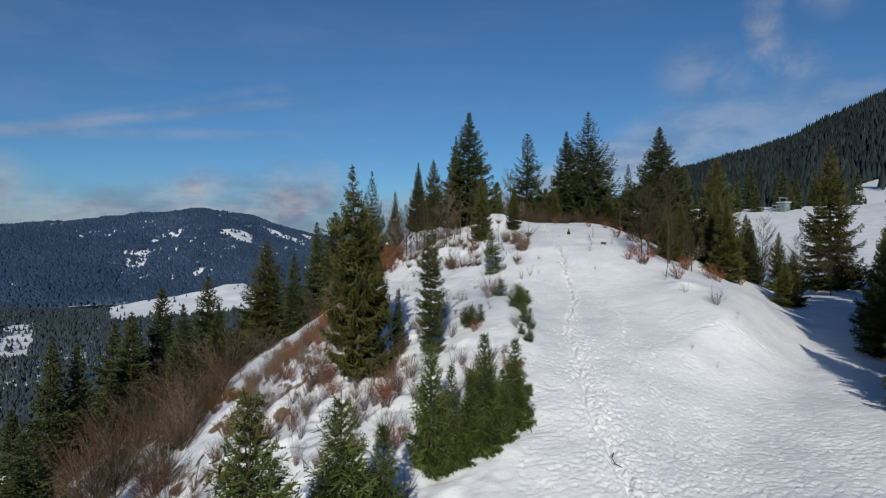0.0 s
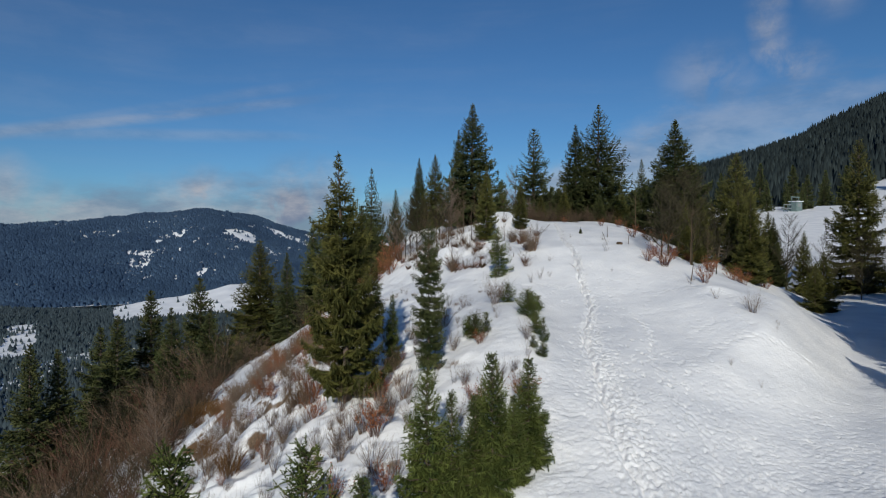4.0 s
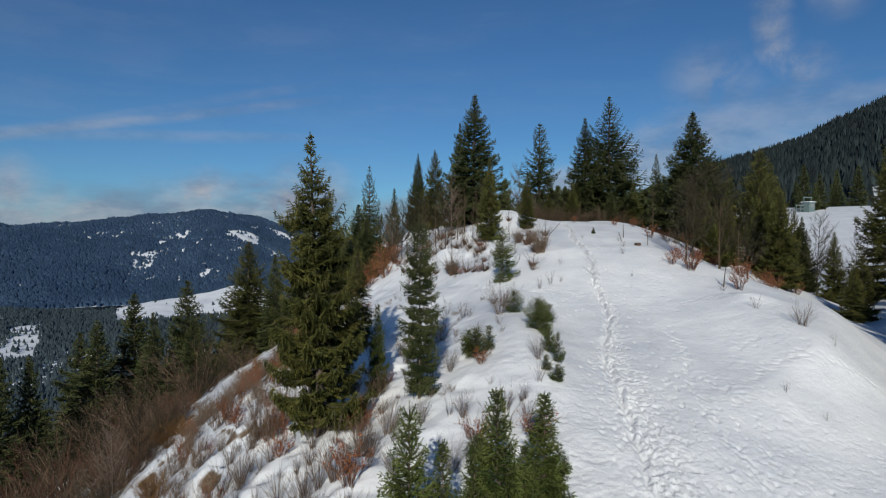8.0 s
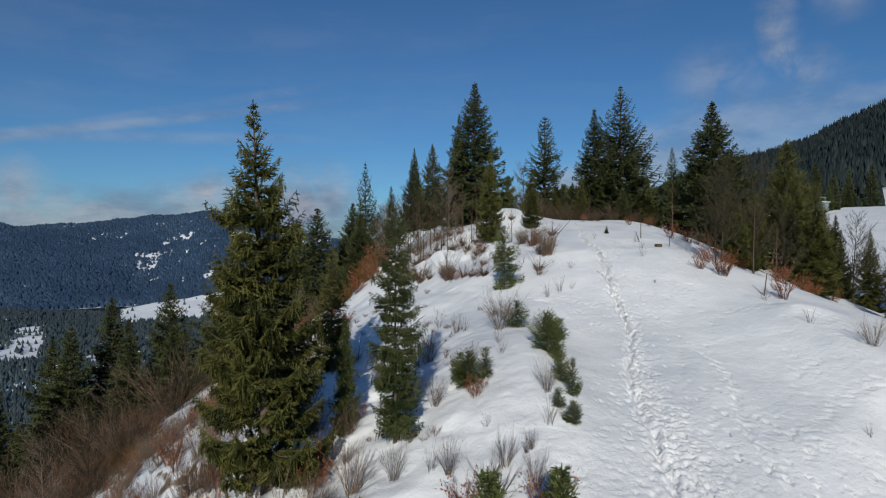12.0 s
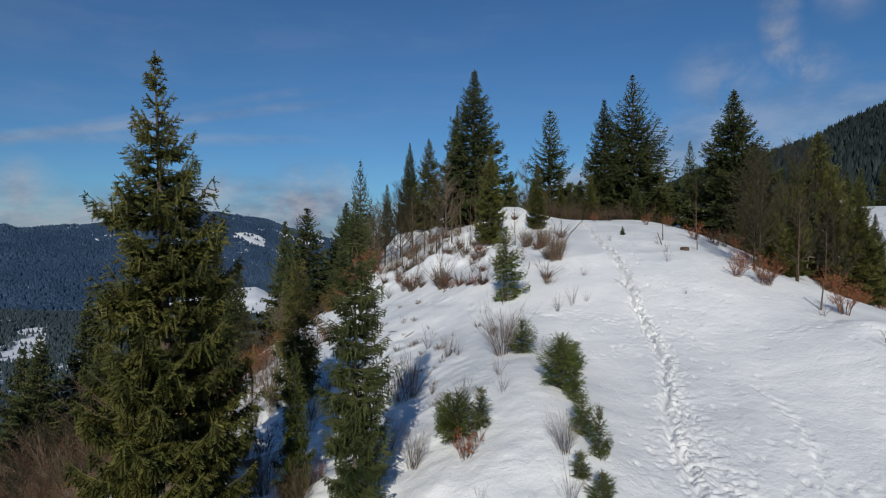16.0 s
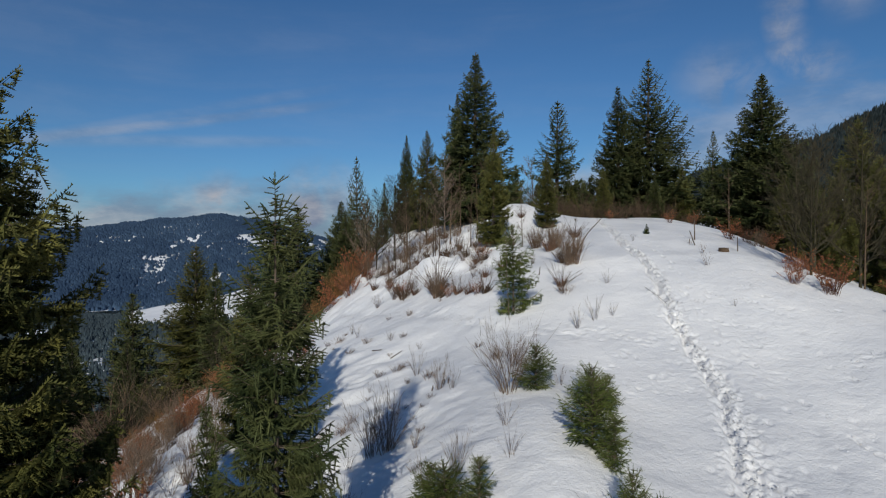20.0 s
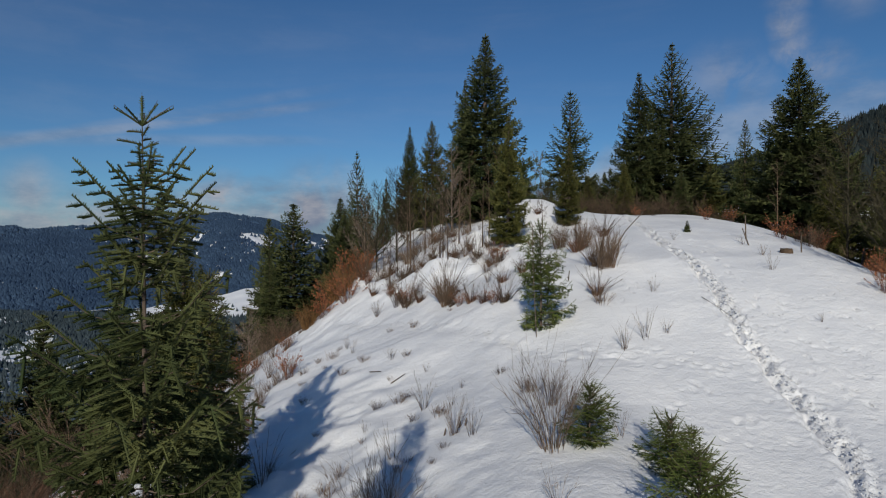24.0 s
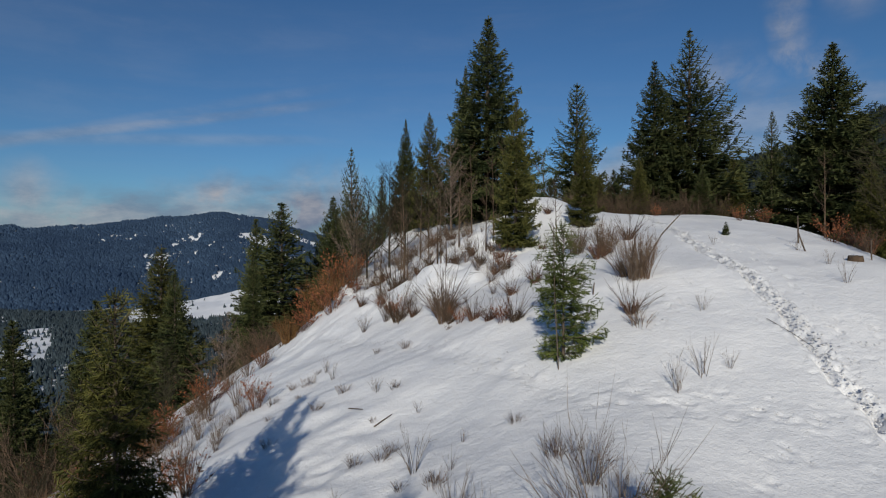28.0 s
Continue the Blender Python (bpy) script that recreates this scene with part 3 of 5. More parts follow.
# ---- trees ----
def fins(A, B, W, teeth, ways=3):
    """Needled twigs from A to B: rows of pointed blades on several sides of each."""
    A, B, W = np.asarray(A), np.asarray(B), np.asarray(W)
    n, d = len(A), B - A
    side = np.cross(d, (0, 0, 1.0))
    side[np.linalg.norm(side, axis=1) < 1e-4] = (1, 0, 0)
    side /= np.linalg.norm(side, axis=1)[:, None] + 1e-9
    up = np.cross(side, d)
    up /= np.linalg.norm(up, axis=1)[:, None] + 1e-9
    dirs = [side + .25 * up, -side + .25 * up, up, -up][:ways]
    per = (teeth + 1) + ways * teeth
    V = np.zeros((n, per, 3))
    for k in range(teeth + 1):
        V[:, k] = A + d * (k / teeth)
    F, at = [], teeth + 1
    rng = np.random.default_rng(n)
    for v in dirs:
        for k in range(teeth):
            size = W * (1 - .45 * k / teeth) * rng.uniform(.55, 1.4, n)
            V[:, at] = A + d * ((k + rng.uniform(.8, 1.6, n)) / teeth)[:, None] + v * size[:, None]
            F.append((k, k + 1, at))
            at += 1
    faces = (np.arange(n)[:, None, None] * per + np.array(F)[None]).reshape(-1, 3)
    return V.reshape(-1, 3), faces


def needles(A, B, W, teeth, pitch, sag):
    """Finely needled twigs: each twig is cut into short lengths along a drooping arc."""
    A, B, W = np.asarray(A), np.asarray(B), np.asarray(W)
    ln = np.linalg.norm(B - A, axis=1)
    n = np.maximum(1, np.ceil(ln / (teeth * pitch))).astype(int)
    who = np.repeat(np.arange(len(A)), n)
    k = np.arange(len(who)) - np.repeat(np.cumsum(n) - n, n)
    t0, t1 = k / n[who], (k + 1) / n[who]

    def arc(t):
        P = A[who] + (B - A)[who] * t[:, None]
        P[:, 2] -= sag * ln[who] * t * t
        return P
    return fins(arc(t0), arc(t1), W[who] * (1 - .35 * t0), teeth)


def tubes(paths, radii, sides=4):
    """Tapered round sticks along polylines of equal length."""
    P, Rr = np.asarray(paths, float), np.asarray(radii, float)
    n, m = P.shape[:2]
    d = np.gradient(P, axis=1)
    a = np.cross(d, (.31, .17, .93))
    a /= np.linalg.norm(a, axis=2)[..., None] + 1e-9
    b = np.cross(d, a)
    b /= np.linalg.norm(b, axis=2)[..., None] + 1e-9
    V = np.zeros((n, m, sides, 3))
    for k in range(sides):
        t = 2 * np.pi * k / sides
        V[:, :, k] = P + (a * math.cos(t) + b * math.sin(t)) * Rr[..., None]
    F = []
    for j in range(m - 1):
        for k in range(sides):
            q = (k + 1) % sides
            F.append((j * sides + k, j * sides + q, (j + 1) * sides + q, (j + 1) * sides + k))
    faces = (np.arange(n)[:, None, None] * (m * sides) + np.array(F)[None]).reshape(-1, 4)
    return V.reshape(-1, 3), faces


def spruce(seed, H, R, low=.06, whorl=.3, per=6, dens=1.0, teeth=3, width=.05, sub=True, power=.8, gaps=.1, droop=.3, ragged=.25, mat=None, name="spruce_tree", open_top=0.0, trunk=.012, hang=.0, split=False, prof=None, fine=.14, pitch=0.0, sag=.25, fall=.42, most=9.0, wood=1.0, hook=None, jitter=.28, spray=.48, stub=.07, lead=None, bare_from=.62, up=1.6, whorled=False, quill=0.0):
    """A spruce: a tapered trunk, whorls of boughs with their ribs, and needled twigs; hang: the share of twigs that droop like curtains; hook: how far the boughs sag and turn up again."""
    rng = np.random.default_rng(seed)
    mat = mat or NEEDLE
    root = new(name)
    boughs = []

    def dress(A, B, W):
        V, F = needles(A, B, W, teeth, pitch, sag) if pitch else fins(A, B, W, teeth)
        if quill:                      # close-set needles fill each shoot round
            A, B, r = np.asarray(A), np.asarray(B), np.asarray(W) * quill
            mid = A + (B - A) * .5
            mid[:, 2] -= sag * np.linalg.norm(B - A, axis=1) * .25
            end = B - np.array((0, 0, 1.0)) * (sag * np.linalg.norm(B - A, axis=1))[:, None]
            V2, F2 = tubes(np.stack([A, mid, end], 1), np.stack([r, r, r * .6], 1), 4)
            tri = np.concatenate([F2[:, :3], F2[:, (0, 2, 3)]])
            V, F = np.concatenate([V, V2]), np.concatenate([F, tri + len(V)])
        return V, F
    lean = rng.normal(0, .006, 2)
    z = low * H
    if whorled:                        # last year's shoots round the leader, and short ones below them
        for i in range(16):
            az, ring = i * 2.4 + rng.normal(0, .2), i < 5
            zz = H - lead if ring else H - lead - .03 - .21 * (i - 5) / 11
            ln, rise = (rng.uniform(.10, .17), rng.uniform(.6, 1.0)) if ring else (rng.uniform(.06, .11), rng.uniform(.1, .4))
            a = np.array((lean[0] * zz, lean[1] * zz, zz))
            b = a + np.array((math.cos(az), math.sin(az), rise)) * ln
            boughs.append(([a], [b], [width * .6], [a, a + (b - a) * .3, a + (b - a) * .6, b], [.003, .003, .002, .001]))
    while z < (H * .985 if lead is None else H - lead - (.22 if whorled else 0)):
        f = z / H
        room = R * ((1 - f) ** power) * (1 - .3 * max(0, .12 - f) / .12) + .05
        if prof:
            room = R * float(np.interp(1 - f, (0, .08, .18, .26, .38, .51, .7, 1), prof))
        bare = open_top * step(bare_from, bare_from + .16, f)
        n = max(3, int(round(per * (1 - .35 * bare) * rng.uniform(.8, 1.2))))
        phase = rng.uniform(0, 6.3)
        for i in range(n):
            if rng.random() < gaps:
                continue
            A, B, W = [], [], []
            az = phase + i * 2 * math.pi / n + rng.normal(0, .2)
            L = room * rng.uniform(1 - 1.3 * ragged, 1 + ragged)
            rise = .8 * f ** up - droop * (1 - f) + rng.normal(0, .06)
            out = np.array((math.cos(az), math.sin(az), 0))
            lat = np.array((-math.sin(az), math.cos(az), 0))
            zz = z + rng.uniform(-1, 1) * whorl * jitter * (1 - bare)
            base = np.array((lean[0] * zz, lean[1] * zz, zz))

            def on(s):
                bow = -.10 * s + (.16 + .10 * f) * s * s if hook is None else hook * (1.25 * s * s - .8 * s) + .12 * s ** 4
                return base + out * (L * s * (1 - .08 * s)) + np.array((0, 0, L * (rise * s + bow)))
            rib = [on(s) for s in (0, .3, .6, .9)]
            rib_r = [wood * r for r in (.008 + .010 * L, .006 + .007 * L, .004 + .004 * L, .002)]
            thin = width * (1 - .25 * f - (.3 * f ** 4 if lead is None else 0))
            segs = max(2, int(L / .25))
            for k in range(segs):
                s0 = .12 + .88 * k / segs
                A.append(on(s0)), B.append(on(s0 + .95 / segs)), W.append(thin)
            m = max(2, int(L / .15 * dens * (1 - .8 * bare)))
            for k in range(m):
                s = .10 + .88 * (k + rng.uniform(0, .8)) / m
                a = on(s)
                for sgn in (-1, 1):
                    ll = min(most, L * spray * (1 - s) ** .7 + stub) * rng.uniform(.65, 1.15) * (1 - .35 * bare)
                    dirn = out * rng.uniform(.55, .9) + lat * sgn * rng.uniform(.6, .9) + np.array((0, 0, rng.uniform(-fall, .06) * (1 - .85 * f)))
                    dirn /= np.linalg.norm(dirn)
                    A.append(a), B.append(a + dirn * ll), W.append(thin)
                    if sub and ll > .18:
                        q = int(ll / fine)
                        for j in range(1, q):
                            t = j / q
                            for s2 in (-1, 1):
                                l2 = ll * .42 * (1 - t) + .06
                                d2 = dirn * .7 + s2 * .65 * np.cross(dirn, (0, 0, 1)) + np.array((0, 0, rng.uniform(-.5, .0)))
                                a2 = a + dirn * ll * t
                                A.append(a2), B.append(a2 + d2 * l2), W.append(thin * .95)
                    if rng.random() < hang * (1 - .8 * f) * (1 - step(.8, .9, f)):
                        a2 = a + dirn * ll * rng.uniform(.2, .8)
                        d2 = np.array((rng.normal(0, .18), rng.normal(0, .18), -1)) * rng.uniform(.5, 1.0) * min(.30, .08 + .14 * L)
                        A.append(a2), B.append(a2 + d2), W.append(thin * 1.15)
            boughs.append((A, B, W, rib, rib_r))
        z += whorl * (1 - .45 * f) * rng.uniform(.8, 1.2) * (1 + .6 * bare)
    top = np.array((lean[0] * H, lean[1] * H, H))
    tip = ([top - np.array((0, 0, (.45 * min(1, H / 6) if lead is None else lead)))], [top], [width * .7])
    if split:
        for A, B, W, rib, rib_r in boughs:
            V, F = tubes([rib], [rib_r], 4)
            limb = mesh_object("bough", V, F, BARK, root)
            V, F = dress(A, B, W)
            mesh_object("needled_spray", V, F, mat, limb)
        V, F = dress(*tip)
        mesh_object("leader_shoot", V, F, mat, root)
    else:
        A, B, W = ([q for p in boughs for q in p[k]] + tip[k] for k in range(3))
        V, F = dress(A, B, W)
        mesh_object("crown", V, F, mat, root)
        V, F = tubes([p[3] for p in boughs], [p[4] for p in boughs], 3)
        tagged(mesh_object("bough_wood", V, F, BARK, root), kind="stuff")
    hs = np.array((-.04, .02, .12, .4, .7, .9, 1.0)) * H
    rs = np.array((2.0, 1.35, 1.0, .75, .42, .16, .03)) * H * trunk
    V, F = tubes([[(lean[0] * q, lean[1] * q, q) for q in hs]], [rs], 9)
    mesh_object("trunk", V, F, BARK, root, smooth=True)
    return root


USED = set()


def plant(proto, x, y, size=1.0, turn=0.0, lean=0.0, sink=.05, wide=1.0):
    """Puts a thing on the snow: the first use moves it, later ones copy it."""
    m = pose(x, y, zat(x, y) - sink * size, 0, lean, 0) @ pose(0, 0, 0, 0, 0, turn) @ Matrix.Diagonal((size * wide, size * wide, size, 1))
    if proto.name in USED:
        ob = copy_thing(proto, pose(0, 0, 0))
    else:
        USED.add(proto.name)
        ob = proto
    ob.matrix_basis = m
    return ob


def shrub(seed, H, spread, stems, mat, twigs=3, thick=.006, leaves=0, name="bare_shrub", base=.08, curve=.25, split=False):
    """A leafless bush: stems that fan out of one root, each with side twigs, some with dry leaves."""
    rng = np.random.default_rng(seed)
    root = new(name)
    V_all, F_all, count, lv = [], [], 0, []
    for i in range(stems):
        az, out = rng.uniform(0, 6.283), spread * math.sqrt(rng.random())
        h = H * rng.uniform(.5, 1.0) * (1 - .25 * out / max(spread, .01))
        d = np.array((math.cos(az), math.sin(az), 0))
        b = d * base * rng.random() * 2
        bend = rng.normal(0, .06, 3) * H
        pts = []
        for s in (0, .3, .65, 1.0):
            pts.append(b + d * out * (s * (1 - curve) + curve * s * s) + np.array((0, 0, h * s)) + bend * s * s * (1, 1, 0) - np.array((0, 0, .05)) * (s == 0))
        r = thick * rng.uniform(.6, 1.3)
        V, F = tubes([pts], [[r, r * .8, r * .55, r * .2]], 3)
        P, tp, tr = np.array(pts), [], []
        for k in range(twigs):
            s = rng.uniform(.25, .95)
            j = min(2, int(s * 3))
            a = P[j] + (P[j + 1] - P[j]) * (s * 3 - j)
            t = (P[j + 1] - P[j]) / np.linalg.norm(P[j + 1] - P[j]) * .8 + rng.normal(0, .30, 3)
            ln = H * rng.uniform(.12, .30)
            tp.append([a, a + t * ln * .5 + rng.normal(0, .01, 3), a + t * ln])
            tr.append([r * .5, r * .35, r * .15])
            for q in range(leaves):
                lv.append(a + t * ln * rng.uniform(.2, 1.0))
        if tp:
            V2, F2 = tubes(tp, tr, 3)
            V, F = np.concatenate([V, V2]), np.concatenate([F, F2 + len(V)])
        if split:
            mesh_object("stem", V, F, mat, root)
        V_all.append(V), F_all.append(F + count)
        count += len(V)
    if not split:
        tagged(mesh_object("brush", np.concatenate(V_all), np.concatenate(F_all), mat, root), kind="stuff")
    if lv:
        c = np.array(lv)
        n = len(c)
        u, w = rng.normal(0, 1, (n, 3)), rng.normal(0, 1, (n, 3))
        u /= np.linalg.norm(u, axis=1)[:, None]
        w = np.cross(u, w)
        w /= np.linalg.norm(w, axis=1)[:, None]
        s = rng.uniform(.018, .035, (n, 1))
        V = np.stack([c - u * s, c + w * s * .5 - u * s * .1, c + u * s, c - w * s * .5], 1).reshape(-1, 3)
        tagged(mesh_object("dry_foliage", V, np.arange(4 * n).reshape(-1, 4), LEAF_DRY, root, "curled rusty dry leaves"), kind="stuff")
    return root


def brushwood(spots, protos, name, label):
    """Many bushes that nobody could count, joined into one mass: each spot is x, y, scale, turn, which."""
    VS, FS, count, mats = [], [], 0, None
    for x, y, size, turn, which in spots:
        me = protos[which % len(protos)].children[0].data
        co = np.zeros(len(me.vertices) * 3, dtype=np.float32)
        me.vertices.foreach_get("co", co)
        ix = np.zeros(len(me.loops), dtype=np.int32)
        me.loops.foreach_get("vertex_index", ix)
        co = co.reshape(-1, 3) * size
        s, q = math.sin(turn), math.cos(turn)
        VS.append(np.stack([co[:, 0] * q - co[:, 1] * s + x, co[:, 0] * s + co[:, 1] * q + y, co[:, 2] + zat(x, y) - .03], -1))
        FS.append(ix.reshape(-1, 4) + count)
        count += len(co)
        mats = me.materials[0]
    ob = mesh_object(name, np.concatenate(VS), np.concatenate(FS), mats)
    return tagged(ob, label, "brushwood", kind="stuff")


def bare_tree(seed, H, R, mat, limbs=26, twigs=14, name="bare_tree", low=.25):
    """A leafless young tree: trunk, limbs that rise from it, and fine twigs."""
    rng = np.random.default_rng(seed)
    root = new(name)
    side = rng.normal(0, .03, 2) * H
    hs = np.array((-.03, .15, .4, .7, 1.0))
    trunk = [[(side[0] * s * s, side[1] * s * s, s * H) for s in hs]]
    V, F = tubes(trunk, [np.array((1.3, 1, .75, .4, .08)) * H * .008], 7)
    mesh_object("trunk", V, F, mat, root, smooth=True)
    lp, lr, tp, tr = [], [], [], []
    for i in range(limbs):
        s = rng.uniform(low, .97)
        az = rng.uniform(0, 6.283)
        L = R * (1 - s) ** .6 * rng.uniform(.5, 1.1) + .2
        a = np.array((side[0] * s * s, side[1] * s * s, s * H))
        d = np.array((math.cos(az), math.sin(az), 0))
        pts = [a + d * L * q * (1 - .2 * q) + np.array((0, 0, L * (.55 * q + .45 * q * q))) + rng.normal(0, .03, 3) * L * q for q in (0, .35, .7, 1)]
        lp.append(pts)
        r = .004 * H * (1 - s) + .006
        lr.append([r, r * .7, r * .45, r * .15])
        P = np.array(pts)
        for k in range(twigs):
            q = rng.uniform(.2, .98)
            j = min(2, int(q * 3))
            b = P[j] + (P[j + 1] - P[j]) * (q * 3 - j)
            t = d * .5 + np.array((0, 0, .6)) + rng.normal(0, .5, 3)
            ln = L * rng.uniform(.15, .4)
            tp.append([b, b + t * ln * .5 + rng.normal(0, .02, 3), b + t * ln])
            tr.append([r * .4 + .002, r * .25 + .0015, .001])
    V, F = tubes(lp, lr, 4)
    tagged(mesh_object("limb_wood", V, F, mat, root), kind="stuff")
    V, F = tubes(tp, tr, 3)
    tagged(mesh_object("fine_twig_wood", V, F, mat, root), kind="stuff")
    return root


# ---- the spruces ----
def tree(proto, x, y, top, tall, label, group="", turn=None, wide=1.0, lean=0.0):
    """A spruce whose tip reaches the height top; tall is the height at which it was grown."""
    size = (top - zat(x, y) + .05) / tall
    ob = plant(proto, x, y, size, (x * 77 + y * 31) % 360 if turn is None else turn, lean, wide=wide)
    return tagged(ob, label, "spruce", group)


BIG = spruce(11, 8.2, 1.26, .07, .36, 10, 2.2, 4, .050, True, .74, .08, .10, .26, NEEDLE, open_top=.25, trunk=.013, hang=.5, split=True, prof=(.015, .13, .36, .60, .75, .90, 1.0, 1.0), fine=.075, pitch=.036, sag=.05, fall=.5, most=.38, wood=.7, hook=.42, jitter=.34, spray=.40, stub=.06, lead=.2, bare_from=.84, up=5)
tree(BIG, -3.22, 23.3, 7.45, 8.2, "tall shaggy spruce with upturned boughs and a thin tip", turn=40, lean=-1.9)
SLIM = spruce(12, 5.1, .56, .06, .19, 9, 3.0, 4, .024, True, .55, .04, .08, .34, NEEDLE_DARK, open_top=.8, trunk=.0065, hang=.25, split=True, prof=(.05, .42, .54, .74, .90, 1.0, 1.0, .84), fine=.055, pitch=.014, sag=.10, fall=.5, most=.24, wood=.4, hook=.34, jitter=.34, spray=.38, stub=.04, lead=.15, bare_from=.855, up=4, whorled=True, quill=.24)
tree(SLIM, -.50, 23.72, 5.2, 5.1, "slim young spruce with an open whorled tip", turn=200)
DENSE = spruce(13, 4.2, .95, .04, .22, 9, 1.7, 4, .030, True, .8, .03, .14, .25, NEEDLE, trunk=.012, hang=.4, split=True, fine=.08, pitch=.034, sag=0, fall=.5, most=.4, hook=.3, lead=.12)
tree(DENSE, -3.5, 31.4, 4.0, 4.2, "dense dark young spruce on the slope", turn=15)

YOUNG = [spruce(20 + i, 3.0, r, .03, .18, 10, 1.9, 3, .034, True, .9, .03, .10, .24, NEEDLE_YOUNG, open_top=.3, trunk=.010, hang=.3, fine=.08, pitch=.038, sag=-.05, fall=.5, hook=.22, spray=.44, lead=.12) for i, r in enumerate((.78, .72, .84))]
for k, (x, y, top, wide) in enumerate(((-.32, 16.8, 1.72, .88), (.24, 16.9, 1.0, .8), (1.22, 17.2, 1.82, .92), (.78, 17.0, .95, .9), (2.2, 18.2, 1.5, 1.1), (1.75, 17.5, .7, .9), (-2.25, 13.0, 1.28, 1.1), (-1.4, 13.6, .35, 1.0), (-3.65, 11.2, 1.73, 1.05),
                                         (-1.9, 25.3, 2.5, .55), (8.74, 41.63, 5.1, 1.5))):
    tree(YOUNG[k % 3], x, y, top, 3.0, "young green spruce standing in the snow", "young spruces", wide=wide)

LOW = [spruce(30 + i, 1.2, r, .02, .10, 8, 1.3, 4, .026, True, .5, .2, -.35, .6, NEEDLE_YOUNG, pitch=.03, sag=-.1, fine=.08, name="spruce_sapling", trunk=.012) for i, r in enumerate((.42, .5, .36))]
for k, (x, y, tall, wide) in enumerate(((2.78, 29.1, .8, 1.2), (3.32, 26.7, 1.05, 1.05), (3.55, 26.3, .75, .9), (3.56, 24.3, .85, .62), (3.4, 24.9, .7, .8), (3.1, 23.6, .42, 1.2), (3.35, 23.2, .45, 1.3), (1.15, 25.2, .88, 1.15), (1.6, 25.4, .72, .9),
                                          (.95, 25.6, .7, 1.0), (3.75, 28.7, .75, 1.2), (4.05, 28.8, .65, 1.1), (2.85, 19.6, .4, .9), (1.0, 20.3, .6, 1.1), (2.5, 20.6, .7, .9))):
    ob = plant(LOW[k % 3], x, y, tall / 1.2, k * 67, wide=wide)
    tagged(ob, "low bushy spruce sapling half sunk in snow", "sapling", "saplings")
OPEN = spruce(40, 2.5, .60, .03, .17, 7, 1.7, 4, .034, True, .55, .25, -.1, .5, NEEDLE_YOUNG, trunk=.010, hang=.3, fine=.08, pitch=.04, sag=-.1, hook=.2)
tree(OPEN, 2.9, 35.1, 4.9, 2.5, "young bright green spruce with an uneven crown")

TALL = [spruce(50, 12, 2.7, .04, .40, 8, 1.05, 3, .10, True, 1.0, .06, .34, .28, NEEDLE_DARK, hang=.4, hook=.30, jitter=.2, fine=.34),
        spruce(51, 12, 3.9, .05, .46, 8, .95, 3, .095, True, 1.05, .10, .02, .30, NEEDLE_DARK, open_top=.3, hang=.2, hook=.42, jitter=.16, fine=.34),
        spruce(52, 12, 3.5, .03, .40, 9, 1.2, 3, .10, True, 1.12, .06, .26, .28, NEEDLE_DARK, hang=.4, hook=.30, jitter=.2, fine=.36),
        spruce(53, 12, 2.1, .14, .42, 8, 1.05, 3, .095, True, .8, .14, .12, .36, NEEDLE_DARK, open_top=.3, hang=.3, hook=.3, jitter=.2, fine=.30),
        spruce(54, 12, 2.9, .03, .42, 8, .95, 3, .10, True, .92, .08, .22, .34, NEEDLE, hang=.4, hook=.30, jitter=.2, fine=.34)]
MID = [spruce(55 + i, 12, r, .03, .46, 8, .5, 2, .15, False, .92, .06, .3, .28, m, hang=.8) for i, (r, m) in enumerate(((2.8, NEEDLE_DARK), (3.4, NEEDLE_DARK), (2.9, NEEDLE_DARK)))]
MID = [MID[0], MID[0], MID[1], MID[0], MID[2]]
KNOLL = "spruces on the knoll"
